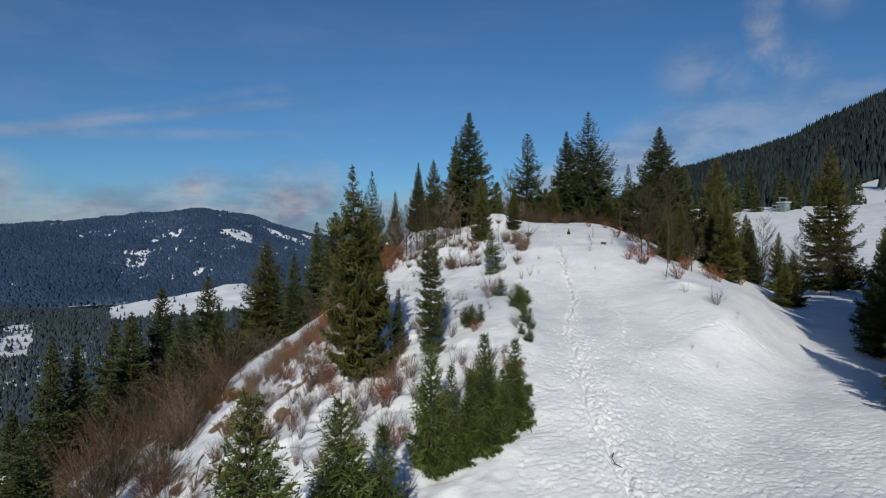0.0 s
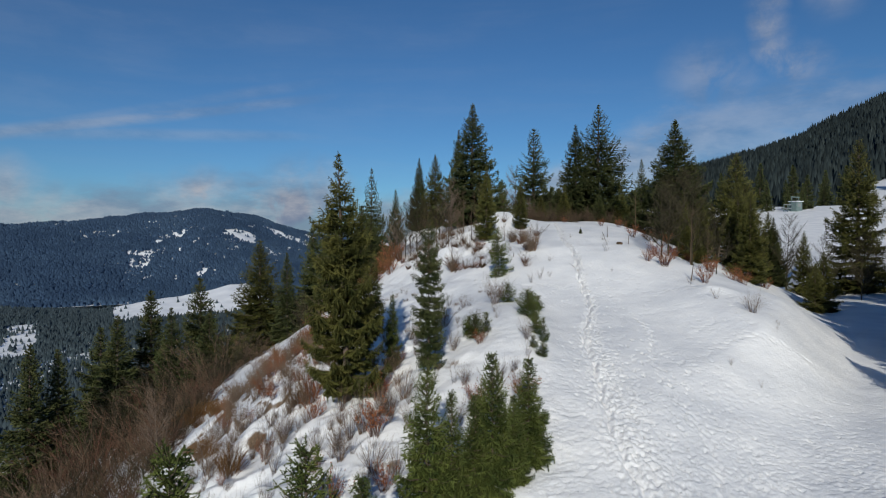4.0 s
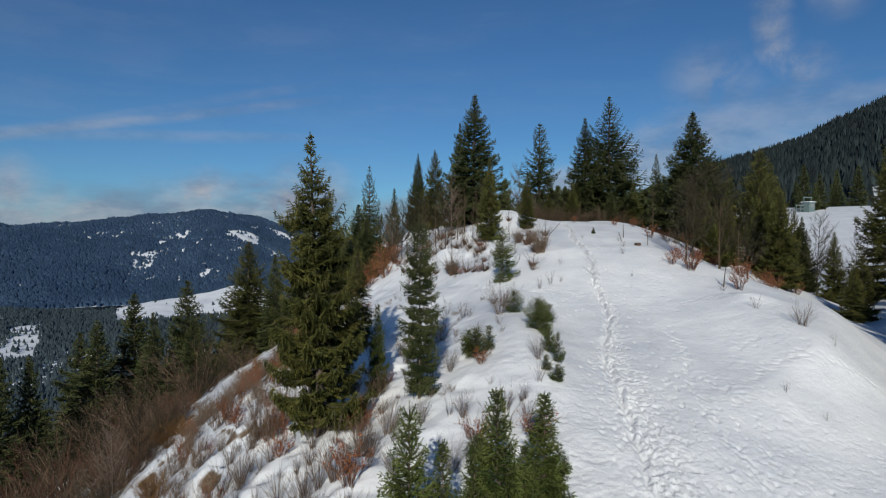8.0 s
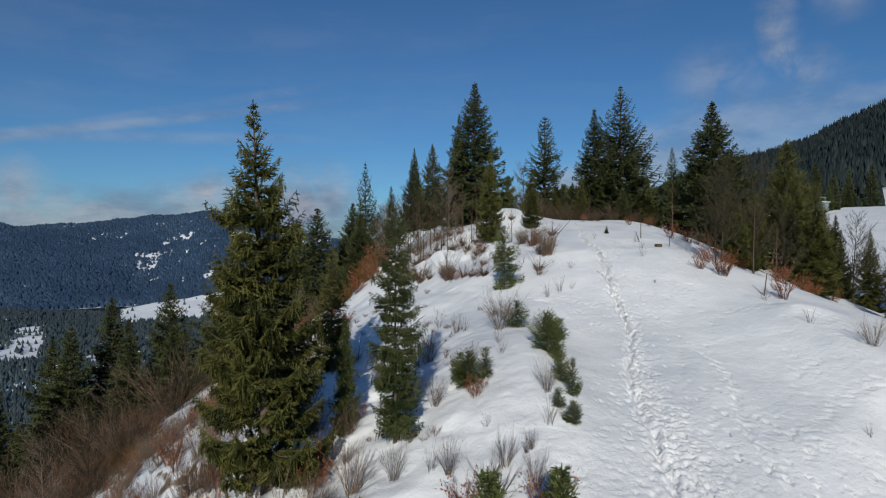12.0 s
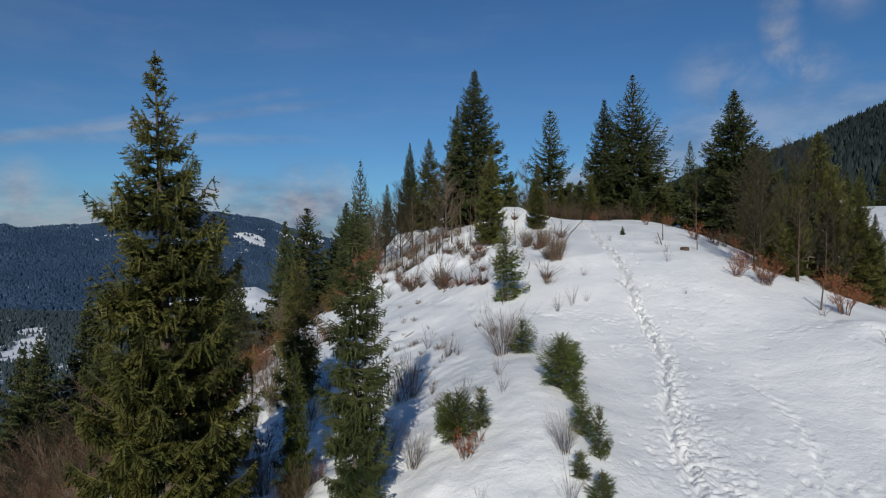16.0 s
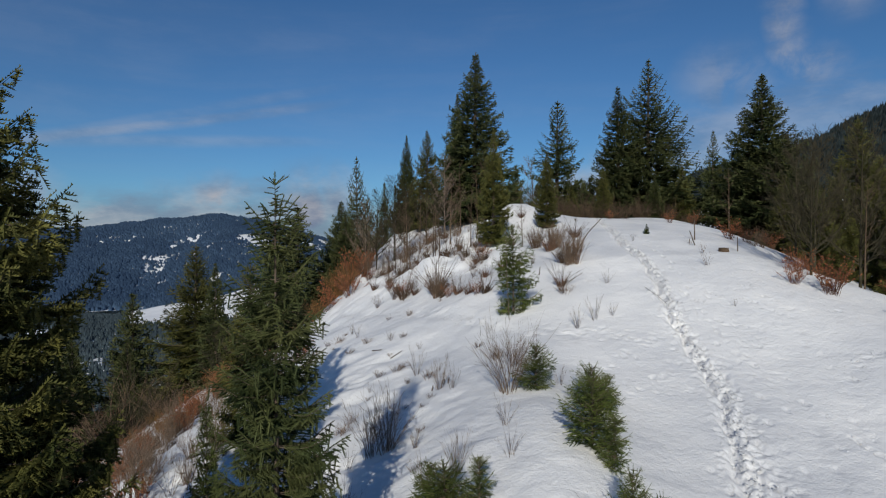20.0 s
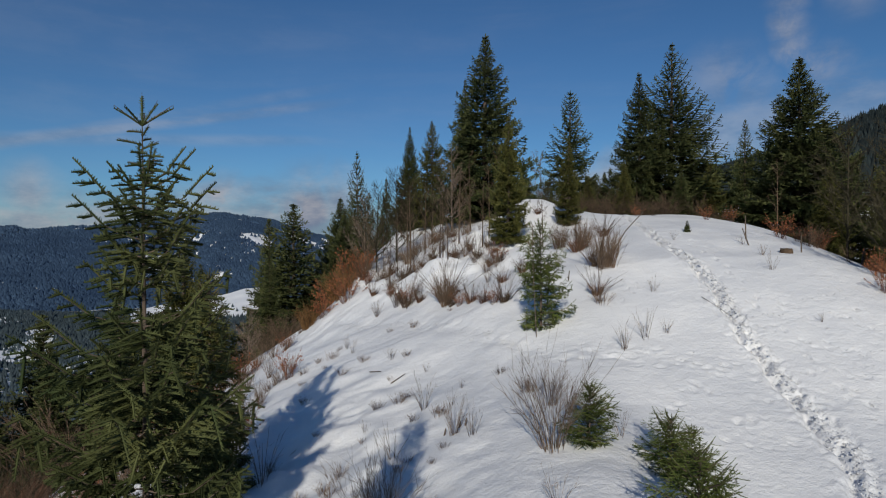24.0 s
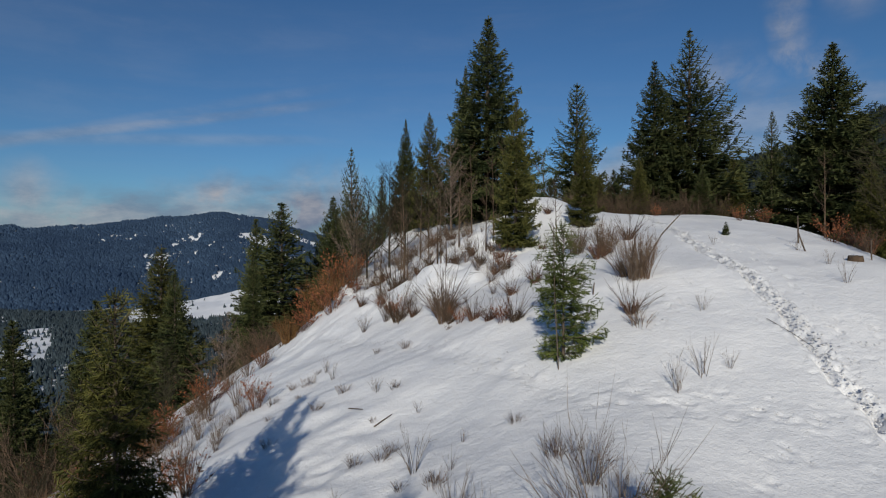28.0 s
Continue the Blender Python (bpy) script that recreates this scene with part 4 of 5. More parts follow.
for i, x, y, top, wide, text in (
        (0, 2.27, 54.05, 15.84, 1.5, "tall dark spruce with a straight pointed crown"),
        (0, 1.2, 57.0, 14.2, .8, "tall slim dark spruce close beside a taller one"),
        (4, 2.86, 44.6, 9.5, .85, "dense olive spruce at the foot of taller ones"),
        (2, -2.54, 61.93, 12.28, .75, "dark spruce with a narrow pointed crown"),
        (4, -.9, 60.5, 12.4, 1.05, "dark green spruce with a narrow crown"),
        (1, -9.64, 81.86, 13.6, .72, "slim spruce with open level boughs"),
        (0, -6.2, 78, 10.5, .85, "slim spruce on the edge of the knoll"),
        (0, -3.5, 82, 9.2, 1.0, "small spruce on the edge of the knoll"),
        (3, 9.89, 70.83, 16.82, 1.45, "tall thin spruce with a bare lower trunk"),
        (4, 5.4, 45.6, 8.6, .85, "narrow spruce beside the trail"),
        (0, 12.1, 58.6, 14.9, 1.25, "tall dark spruce in a dense pair"),
        (1, 14.34, 59.58, 16.97, 1.3, "tall broad spruce with feathery open boughs"),
        (3, 17.11, 55.51, 11.32, .95, "slim young spruce between larger ones"),
        (2, 19.84, 54.83, 14.63, 1.6, "broad dark spruce with level boughs"),
        (4, 23.6, 52.0, 11.4, 1.35, "olive spruce with a rounded top"),
        (4, 26.3, 52.0, 6.6, 1.1, "olive spruce on the far side of the ridge"),
        (4, 21.4, 47.0, 8.6, 1.2, "olive spruce in a dense clump on the ridge side"),
        (2, 24.8, 48.5, 6.0, 1.0, "dark spruce in a dense clump on the ridge side"),
        (4, 17.8, 45.5, 6.2, 1.1, "small olive spruce in a dense clump on the ridge side"),
        (4, 20.6, 43.6, 7.6, 1.1, "olive spruce in a dense clump on the ridge side"),
        (4, 15.2, 41.0, 6.4, 1.1, "ragged olive spruce behind leafless trees"),
        (4, 17.0, 43.0, 7.2, 1.2, "ragged olive spruce behind leafless trees"),
        (4, 16.2, 41.6, 5.0, 1.2, "bushy olive spruce behind a leafless tree"),
        (4, 18.8, 50.5, 8.0, 1.2, "bushy olive spruce under a broad dark one"),
        (4, 8.8, 58.0, 8.4, 1.2, "small olive spruce behind the crest"),
        (2, 13.2, 54.6, 8.4, 1.2, "small dark spruce behind the crest"),
        (4, 15.6, 56.5, 9.2, 1.2, "small olive spruce behind the crest"),
        (4, 10.6, 56.5, 9.0, 1.1, "small olive spruce behind the crest"),
        (2, 4.4, 70.0, 9.4, 1.3, "small dark spruce behind the knoll"),
        (4, 6.6, 73.0, 9.8, 1.2, "small olive spruce behind the knoll"),
        (2, 1.2, 72.0, 9.2, 1.2, "small dark spruce behind the knoll"),
        (4, -1.4, 70.0, 9.0, 1.2, "small olive spruce behind the knoll"),
        (2, 12.6, 70.0, 10.0, 1.2, "small dark spruce behind the crest"),
        (4, 28.0, 50.0, 5.0, 1.0, "young spruce on the bank over the lane"),
        (4, 24.6, 42.0, 3.6, 1.3, "bushy spruce on the bank over the lane"),
        (4, 23.4, 41.0, 2.9, 1.3, "bushy spruce on the bank over the lane"),
        (4, 33.6, 52.0, 12.6, 1.1, "broad dark spruce at the shaded track"),
        (2, -12.0, 67.0, 7.3, 1.5, "broad dark spruce below the knoll"),
        (2, -14.3, 68.0, 6.2, .9, "broad dark spruce below the knoll"),
        (2, -10.0, 75.0, 8.4, 1.4, "dark pointed spruce below the knoll"),
        (2, -7.8, 66.0, 6.8, 1.3, "dark pointed spruce below the knoll"),
        (4, -18.0, 61.0, 4.3, 1.5, "sunlit olive spruce on the valley slope"),
        (2, -27.0, 69.0, 0.0, 1.17, "dark spruce on the valley slope"),
        (0, -30.6, 65.0, -1.0, 1.30, "dark pointed spruce on the valley slope"),
        (0, -31.5, 60.0, -3.0, 1.30, "dark pointed spruce on the valley slope"),
        (2, -34.0, 62.0, -4.4, 1.17, "dark spruce on the valley slope"),
        (4, -25.2, 58.0, -2.0, 1.17, "olive spruce on the valley slope"),
        (2, -22.5, 60.0, -2.5, 1.17, "dark spruce on the valley slope"),
        (0, -33.0, 50.0, -3.9, 1.05, "dark pointed spruce on the valley slope"),
        (0, -32.0, 52.5, -4.8, 1.05, "dark pointed spruce on the valley slope"),
        (4, -13.2, 53.0, 3.2, 1.0, "olive spruce on the edge of the slope"),
        (4, -11.2, 58.5, 3.9, .9, "olive spruce on the edge of the slope"),
        (4, -15.5, 22.0, -2.7, 1.6, "bushy olive spruce low on the slope"),
        (2, -16.8, 20.5, -3.4, 1.6, "bushy spruce low on the slope"),
        # along the lane
        (2, 16.3, 19.7, 3.4, 1.2, "dark spruce at the edge of the lane"),
        (4, 18.3, 22.6, 4.2, 1.2, "dark spruce at the edge of the lane"),
        (2, 20.2, 26.2, 5.4, 1.3, "dark spruce at the edge of the lane"),
        (2, 23.4, 30.7, 6.2, 1.2, "dark spruce at the edge of the lane"),
        (4, 27.6, 36.7, 6.8, .9, "dark spruce at the edge of the lane"),
        (2, 32.8, 44.0, 6.2, .95, "dark spruce at the edge of the lane"),
        (2, 21.9, 26.6, 6.5, 1.2, "dark spruce shading the lane"),
        (4, 24.2, 29.4, 7.5, 1.2, "dark spruce shading the lane"),
        (2, 20.3, 23.4, 6.2, 1.2, "dark spruce shading the lane"),
        (2, 19.0, 20.0, 6.5, 1.2, "dark spruce behind the lane"),
        (2, 22.5, 24.0, 8.0, 1.1, "dark spruce behind the lane"),
        (2, 25.5, 27.5, 9.0, 1.1, "dark spruce behind the lane"),
        (0, 30.0, 33.0, 10.0, 1.2, "dark spruce behind the lane"),
        (2, 35.5, 43.0, 10.0, 1.1, "dark spruce behind the lane"),
        (0, 39.0, 50.0, 10.0, 1.2, "dark spruce behind the lane")):
    tree((MID if (x < -11 and (x, y) != (-18.0, 61.0)) or x > 34.5 else TALL)[i], x, y, top, 12.0, text, KNOLL if "knoll" in text else "", wide=wide)

SMALL = [spruce(60 + i, 8, 2.0, .03, .5, 6, .35, 2, .26, False, .8, .05, .2, .25, NEEDLE_DARK, hang=.5) for i in range(2)]
rng = np.random.default_rng(8)
for k in range(26):
    x, y = rng.uniform(2, 34), rng.uniform(84, 112)
    tree(SMALL[k % 2], x, y, rng.uniform(9.5, 13.5), 8.0, "small dark spruce beyond the crest", "spruces beyond the crest")
for k in range(30):
    x, y = rng.uniform(-50, -20), rng.uniform(52, 100)
    if x / y > -.27:
        continue
    tree(SMALL[k % 2], x, y, zat(x, y) + rng.uniform(6, 11), 8.0, "dark spruce low on the valley slope", "spruces on the valley slope")
for k in range(16):
    x, y = rng.uniform(46, 120), rng.uniform(150, 185)
    tree(SMALL[k % 2], x, y, zat(x, y) + rng.uniform(7, 12), 8.0, "dark spruce along the upper meadow", "spruces along the meadow")
for x, y, tall in ((73.6, 141, 7), (81.5, 140.5, 6), (84, 143, 8), (70.5, 144, 8), (79.3, 142.6, 5)):
    tree(SMALL[0], x, y, zat(x, y) + tall, 8.0, "dark spruce close to a lift station", "spruces along the meadow")

# ---- bushes ----
GREY = [shrub(70 + i, 1.5, .50, 40, TWIG_GREY, 6, .0055, name="bare_bush", split=True) for i in range(3)]
GREY_JOINED = [shrub(170 + i, 1.5, .6, 34, TWIG_GREY, 3, .007, name="dry_bush") for i in range(3)]
BROWN = [shrub(75 + i, 1.5, .75, 38, TWIG_BROWN, 5, .008, name="brown_bush") for i in range(3)]
RED = [shrub(80 + i, 1.0, .45, 34, TWIG_RED, 4, .006, 4, name="red_bush") for i in range(3)]
WEED = [shrub(85 + i, .8, .28, 11, TWIG_GREY, 3, .005, name="weed", base=.04, split=True) for i in range(3)]
STALK = [shrub(285 + i, .8, .28, 11, TWIG_GREY, 3, .005, name="weed", base=.04) for i in range(3)]
TUFT = [shrub(90 + i, .35, .22, 40, TWIG_BROWN, 2, .004, name="grass_tuft") for i in range(2)]
ORANGE = [shrub(97 + i, 1.4, .5, 110, TWIG_ORANGE, 5, .009, name="matted_bush", base=.16) for i in range(2)]
SHAGGY = [shrub(95 + i, 1.4, .4, 120, TWIG_BROWN, 5, .008, name="shaggy_bush", base=.14) for i in range(2)]
THICKET = [shrub(100 + i, 3.0, 1.9, 28, m, 9, .018, name="thicket", base=.25) for i, m in enumerate((TWIG_BROWN, TWIG_BROWN, TWIG_RED, TWIG_RED, TWIG_DARK, TWIG_GREY, TWIG_OLIVE))]


def bush(protos, k, x, y, tall, grown, label, group="", wide=1.0):
    ob = plant(protos[k % len(protos)], x, y, tall / grown, (k * 83 + x * 50) % 360, sink=.02, wide=wide)
    return tagged(ob, label, "shrub", group)


for k, (x, y, tall, wide) in enumerate(((2.30, 29.1, 1.65, 1.1), (-.28, 28.7, 1.3, 1.1), (.05, 28.5, 1.35, 1.1), (.35, 24.8, .9, 1.1), (-.2, 25.6, 1.0, 1.0), (2.95, 24.15, .9, 1.0), (2.5, 30.9, .95, 1.1), (12.5, 27.3, 1.05, 1.2),
                                          (4.9, 37.6, 1.2, .9), (.55, 39.8, 1.75, .95), (-1.1, 26.9, 1.2, 1.0), (-1.4, 28.5, 1.0, 1.0), (.4, 20.3, 1.1, 1.0), (1.5, 20.9, 1.2, 1.2), (-1.2, 18.4, 1.2, .9), (2.3, 21.3, .9, 1.0), (1.8, 21.9, .9, .9), (.7, 22.0, .9, 1.0), (-.9, 20.2, 1.1, 1.1), (-.4, 22.4, .9, 1.0), (-1.8, 21.6, 1.2, 1.0))):
    bush(GREY, k, x, y, tall, 1.5, "leafless grey-brown bush of upright stems", "bare bushes", wide)
for k, (x, y, tall) in enumerate(((5.1, 37.7, 1.25), (.55, 39.7, .9), (4.95, 40.5, 1.1), (4.34, 41.4, 1.0))):
    bush(SHAGGY, k, x, y, tall, 1.4, "shaggy brown bush with thick matted stems", "shaggy bushes")
for k, (x, y, tall) in enumerate(((-1.05, 42.3, .8), (1.92, 37.5, .6), (-4.2, 49.3, 1.9), (-3.1, 46.9, .7), (-1.7, 43.7, .5), (.95, 38.9, .5), (10.83, 35, .8), (11.5, 34.4, 1.2), (12.6, 32, 1.0),
                                      (1.3, 24.5, .6), (1.0, 20.9, .9), (2.35, 20.5, .9), (-3.9, 49.9, 1.5), (-4.8, 50.5, 1.6), (-2.2, 22.9, .8), (-4.2, 22.6, .9))):
    bush(RED, k, x, y, tall, 1.0, "low rust-red bush with dry leaves", "red bushes")
for k, (x, y, tall) in enumerate(((4.4, 33.3, .8), (4.9, 33.7, .8), (5.4, 33.8, .45), (5.75, 35.8, .55), (4.45, 35.8, .75), (11.78, 29.0, .7), (8.56, 33.6, .3), (-.8, 36.5, .45), (.18, 35, .3), (-2.6, 39.7, .6), (-2.3, 38.9, .55), (-.9, 36.7, .4),
                                      (11.7, 31.6, .6), (9.0, 36.5, .6), (9.35, 37.7, .5), (9.6, 39.4, .45), (12.9, 26.2, .3), (13.2, 26.7, .35), (1.0, 33.2, .3), (3.3, 29.5, .5), (7.8, 40.2, .4), (9.8, 23.5, .4), (10.4, 22.6, .3), (5.6, 38.9, .6))):
    bush(WEED, k, x, y, tall, .8, "thin dry weed stalks in the snow", "weeds")
for k, (x, y, tall) in enumerate(((1.83, 33.3, .22), (-.77, 33.6, .25), (.74, 30.4, .16), (.14, 30.5, .16), (0, 30.2, .2), (-1.07, 31, .3), (-4.8, 38.8, .4), (-3.0, 36, .25), (-.87, 32.2, .14), (2.27, 31.9, .4), (-3, 39.3, .35), (4.5, 35.7, .4), (-4.6, 39.2, .45))):
    bush(TUFT, k, x, y, tall, .35, "small tuft of dry brown grass", "tufts")
# the brushwood of the valley slope and behind the crest
rng = np.random.default_rng(14)
spots = ([], [], [])
while sum(len(q) for q in spots) < 300:
    y = 13 + 45 * rng.random() ** 1.15
    edge = float(np.interp(y, (13, 24, 34, 42, 48, 53), (-8.4, -10.8, -14.4, -16.0, -12.0, -9.0)))
    x = edge - rng.exponential(6.5)
    if float(fbm(x, y, 3.2, 2, 66)) < -.12:       # clearings between the clumps
        continue
    spots[rng.choice(3, p=(.5, .2, .3))].append((x, y, rng.uniform(.25, .85), rng.uniform(0, 6.3), len(spots[0])))
for k in range(48):
    y = rng.uniform(36, 54)
    spots[k % 3].append((rng.uniform(-36, -18.5) + .1 * (y - 45), y, rng.uniform(1.0, 1.8), rng.uniform(0, 6.3), k))
brushwood(spots[0], THICKET[:2], "slope_brushwood", "tangled brown leafless brushwood on the valley slope")
brushwood(spots[1], THICKET[2:4], "russet_brushwood", "tangled russet leafless brushwood on the valley slope")
brushwood(spots[2], THICKET[5:], "grey_brushwood", "tangled grey leafless brushwood on the valley slope")
spots = []
for k in range(48):
    x = rng.uniform(6, 15.5)
    spots.append((x, 50.5 + rng.uniform(0, 14) + .06 * x, rng.uniform(.28, .6), rng.uniform(0, 6.3), k))
brushwood(spots, THICKET[4:5], "crest_brushwood", "dense brown brushwood behind the crest")
for p in THICKET:
    for o in (*p.children, p):
        bpy.data.objects.remove(o)
for k in range(540):
    y = rng.uniform(13, 41)
    x = float(np.interp(y, (13, 24, 34, 40), (-.6, -.8, -2.8, -4.2))) - 8.2 * rng.beta(1.3, 1.0)
    kind, grown = ((GREY_JOINED, 1.5), (BROWN, 1.5), (STALK, .8), (RED, 1.0))[rng.choice(4, p=(.40, .32, .16, .12))]
    if math.hypot(x + 3.25, y - 23.3) < .8:
        continue
    bush(kind, k, x, y, rng.uniform(.4, 1.3), grown, "dry leafless bush on the broken slope", "slope bushes", rng.uniform(.55, .95))
for k in range(90):
    y = rng.uniform(14, 40)
    x = float(np.interp(y, (14, 24, 34, 40), (1.2, .6, 1.0, 1.0))) - 9.0 * rng.random() ** 1.1
    bush(TUFT, k, x, y, rng.uniform(.12, .32), .35, "small tuft of dry brown grass", "tufts")
for k in range(54):                    # stray stalks over the slope and the knoll's bank
    if k % 2:
        y = rng.uniform(19, 33)
        x = float(np.interp(y, (19, 33), (1.4, 1.6))) + rng.uniform(-2.6, 1.8)
    else:
        x = rng.uniform(-2.5, 4.0)
        y = 43.6 - .6 * x + rng.uniform(-2.5, 5)
    bush((STALK, GREY_JOINED)[k % 3 == 0], k, x, y, rng.uniform(.3, .95), (.8, 1.5)[k % 3 == 0], "thin dry weed stalks in the snow", "weeds", .8)
# on and behind the knoll
FAN = []
for i in range(3):
    ob = shrub(190 + i, 1.6, 1.0, 18, TWIG_DARK, 4, .011, name="fan_bush", base=.10, split=True)
    skirt = shrub(195 + i, .62, .34, 60, (TWIG_DARK, TWIG_RED, TWIG_RED)[i], 4, .010, name="skirt")
    skirt.children[0].parent = ob
    ob.children[-1].name = "matted_skirt"
    bpy.data.objects.remove(skirt)
    FAN.append(ob)
for k, (x, y, tall) in enumerate(((-4.25, 48.2, 1.6), (-2.56, 45.0, .9), (-1.3, 42.9, .95), (-.92, 41.9, 1.5), (-.43, 41.5, .9), (.49, 40.4, 2.0), (.7, 39.3, .7), (1.29, 38.6, 1.0), (1.64, 38.0, .85), (2.18, 37.3, 1.05), (2.29, 39.4, .8),
                                      (2.92, 39.8, 1.0), (-1.36, 45.2, 1.7), (.67, 44.3, 1.2), (1.36, 44.9, .8), (2.06, 45.1, .8), (-2.42, 47.6, 1.25), (-.46, 43.9, .7), (4.87, 38.0, 1.5), (4.46, 36.2, 1.0), (4.72, 40.2, 1.4), (-.09, 44.1, 1.0),
                                      (-2.11, 47.8, 1.15), (-.88, 45.5, 1.05), (1.6, 43.1, 1.1), (3.52, 42.6, .7), (5.94, 41.8, 1.2), (-3.4, 47.4, 1.2), (3.2, 46.6, 1.0), (4.4, 47.5, .9))):
    bush(FAN, k, x, y, tall, 1.6, "dark brown bush of fanned stems with a matted foot", "fan bushes")
for k in range(20):
    y = rng.uniform(41.5, 51)
    x = float(np.interp(y, (39, 52), (1.2, -1.2))) + rng.uniform(-2.8, 3.4)
    kind, grown = ((BROWN, 1.5), (RED, 1.0), (GREY_JOINED, 1.5))[rng.choice(3, p=(.4, .15, .45))]
    bush(kind, k, x, y, rng.uniform(.4, 1.1), grown, "brown leafless bush on the knoll", "knoll bushes")
for k, (x, y, tall) in enumerate(((11.7, 34.6, 0.60), (12.3, 42.4, 0.98), (11.6, 36.2, 0.90), (14.3, 35.4, 1.05), (14.8, 36.4, 0.90), (17.5, 39.5, 1.20), (18.6, 40.4, 1.05), (13.5, 43.5, 0.75), (11.3, 46.4, 0.68), (13.0, 48.0, 0.83), (15.8, 46.0, 0.90), (9.2, 49.4, 0.60))):
    bush(RED, k + 1, x, y, tall, 1.0, "low rust-red bush with dry leaves", "red bushes")
for k, (x, y, tall) in enumerate(((-11.5, 36.2, 1.2), (-12.4, 36.0, .9), (-12.9, 37.0, 1.0), (-14.6, 39.4, 1.1), (-15.6, 39.6, 1.2), (-16.9, 39.4, 1.2), (-8.4, 24.3, .8), (-9.4, 26.0, .9), (-17.6, 41.0, 1.2), (-13.6, 38.0, .7), (-16.3, 40.2, 1.0), (-9.6, 34.0, .8), (-5.2, 24.4, .8), (-14.6, 38.2, .8), (-6.4, 21.0, .9))):
    bush(ORANGE, k, x, y, tall, 1.4, "matted orange-brown bush on the broken slope", "matted bushes", 1.5)
for k, (x, y, tall) in enumerate(((-3.9, 46.3, 1.5), (-4.5, 47.5, 1.6), (-5.2, 48.5, 1.5), (-4.4, 49.5, 1.4), (-5.0, 46.6, 1.2), (-5.8, 47.2, 1.3))):
    bush((RED, ORANGE)[k % 2], k, x, y, tall, (1.0, 1.4)[k % 2], "dense rusty bush at the foot of the knoll", "rusty bushes", 1.1)
for k in range(44):                    # a strip of brush along the brink over the valley
    y = rng.uniform(35, 48)
    x = float(np.interp(y, (35, 40, 48), (-8.3, -7.2, -5.6))) - rng.exponential(1.1)
    bush((RED, BROWN, ORANGE, BROWN)[k % 4], k, x, y, rng.uniform(.5, 1.3), (1.0, 1.5, 1.4, 1.5)[k % 4], "rusty brown bush on the brink over the valley", "brink bushes")
for k in range(12):
    x = rng.uniform(13, 24)
    y = 37.0 + (x - 12) * .5 + rng.uniform(-.3, 6)
    bush((RED, BROWN)[k % 2], k, x, y, rng.uniform(.6, 1.2), (1.0, 1.5)[k % 2], "rusty brown bush on the edge of the ridge", "edge bushes")

# ---- bare trees ----
BARE = [bare_tree(110 + i, 6, 1.9, m, 56, 22, low=.12) for i, m in enumerate((TWIG_OLIVE, TWIG_GREY, TWIG_OLIVE))]
DARK_TREE = BARE[0::2]
for k, (x, y, tall) in enumerate(((17.5, 47, 6.0), (28.6, 48.4, 5.0), (12.0, 36.2, 4.2), (12.8, 37.4, 4.6), (14.0, 37.0, 5.4), (15.2, 36.6, 3.6), (22.5, 48.5, 6.4), (25.3, 47.5, 5.5), (21.0, 44.5, 4.6), (30.5, 47, 4.5), (10.7, 94, 14.0), (9.5, 80, 8.5), (-1.6, 51.5, 4.0), (.5, 52, 4.4), (-3.0, 49.0, 4.2), (-2.2, 50.2, 4.6), (-3.8, 50.4, 3.8), (-.4, 49.4, 4.0),
                                      (33, 50, 5), (34.5, 52, 4.6), (21.5, 27.0, 4.6), (-4.5, 55, 4), (-9.5, 50.0, 3.0), (-10.5, 46.5, 3.2), (-14, 24, 3.6), (-13.5, 31, 3.6), (-16, 29, 3.4), (-15, 36, 3.4))):
    ob = plant((DARK_TREE[k % 2] if x > 10 and y < 60 else BARE[k % 3]), x, y, tall / 6, k * 71)
    tagged(ob, "leafless young tree with fine rising twigs", "bare tree", "bare trees")

for k, (x, y, tall) in enumerate(((2.6, 60, 3.6), (4.2, 62, 4.2), (5.6, 61, 3.4), (7.0, 64, 4.4), (3.4, 66, 4.6), (.6, 63, 3.8), (-.8, 65, 4.0), (8.4, 62, 3.6), (6.2, 68, 4.8), (1.8, 68, 4.4), (-2.4, 64, 3.8), (-3.4, 61, 3.4), (10.4, 63, 4.0), (9.2, 68, 4.6))):
    tagged(plant(BARE[k % 3], x, y, tall / 6, k * 47), "leafless young tree behind the knoll", "bare tree", "bare trees")
for k in range(22):
    x = rng.uniform(-4.0, 1.6)
    y = 46.0 - .35 * x + rng.uniform(-.6, 5.0)
    bush((BROWN, GREY_JOINED, BROWN)[k % 3], k, x, y, rng.uniform(.5, 1.2), 1.5, "brown leafless bush between the knoll's trunks", "knoll bushes")
for k in range(34):
    x = rng.uniform(-2.6, 2.6)
    y = 43.2 - .5 * x + rng.uniform(0, 5.0)
    bush((FAN, BROWN, GREY_JOINED, FAN)[k % 4], k, x, y, rng.uniform(.35, .85), (1.6, 1.5, 1.5, 1.6)[k % 4], "dark leafless bush on the snowy bank of the knoll", "knoll bushes")
THIN = [bare_tree(120 + i, 4, .6, TWIG_DARK, 16, 6, name="bare_sapling") for i in range(2)]
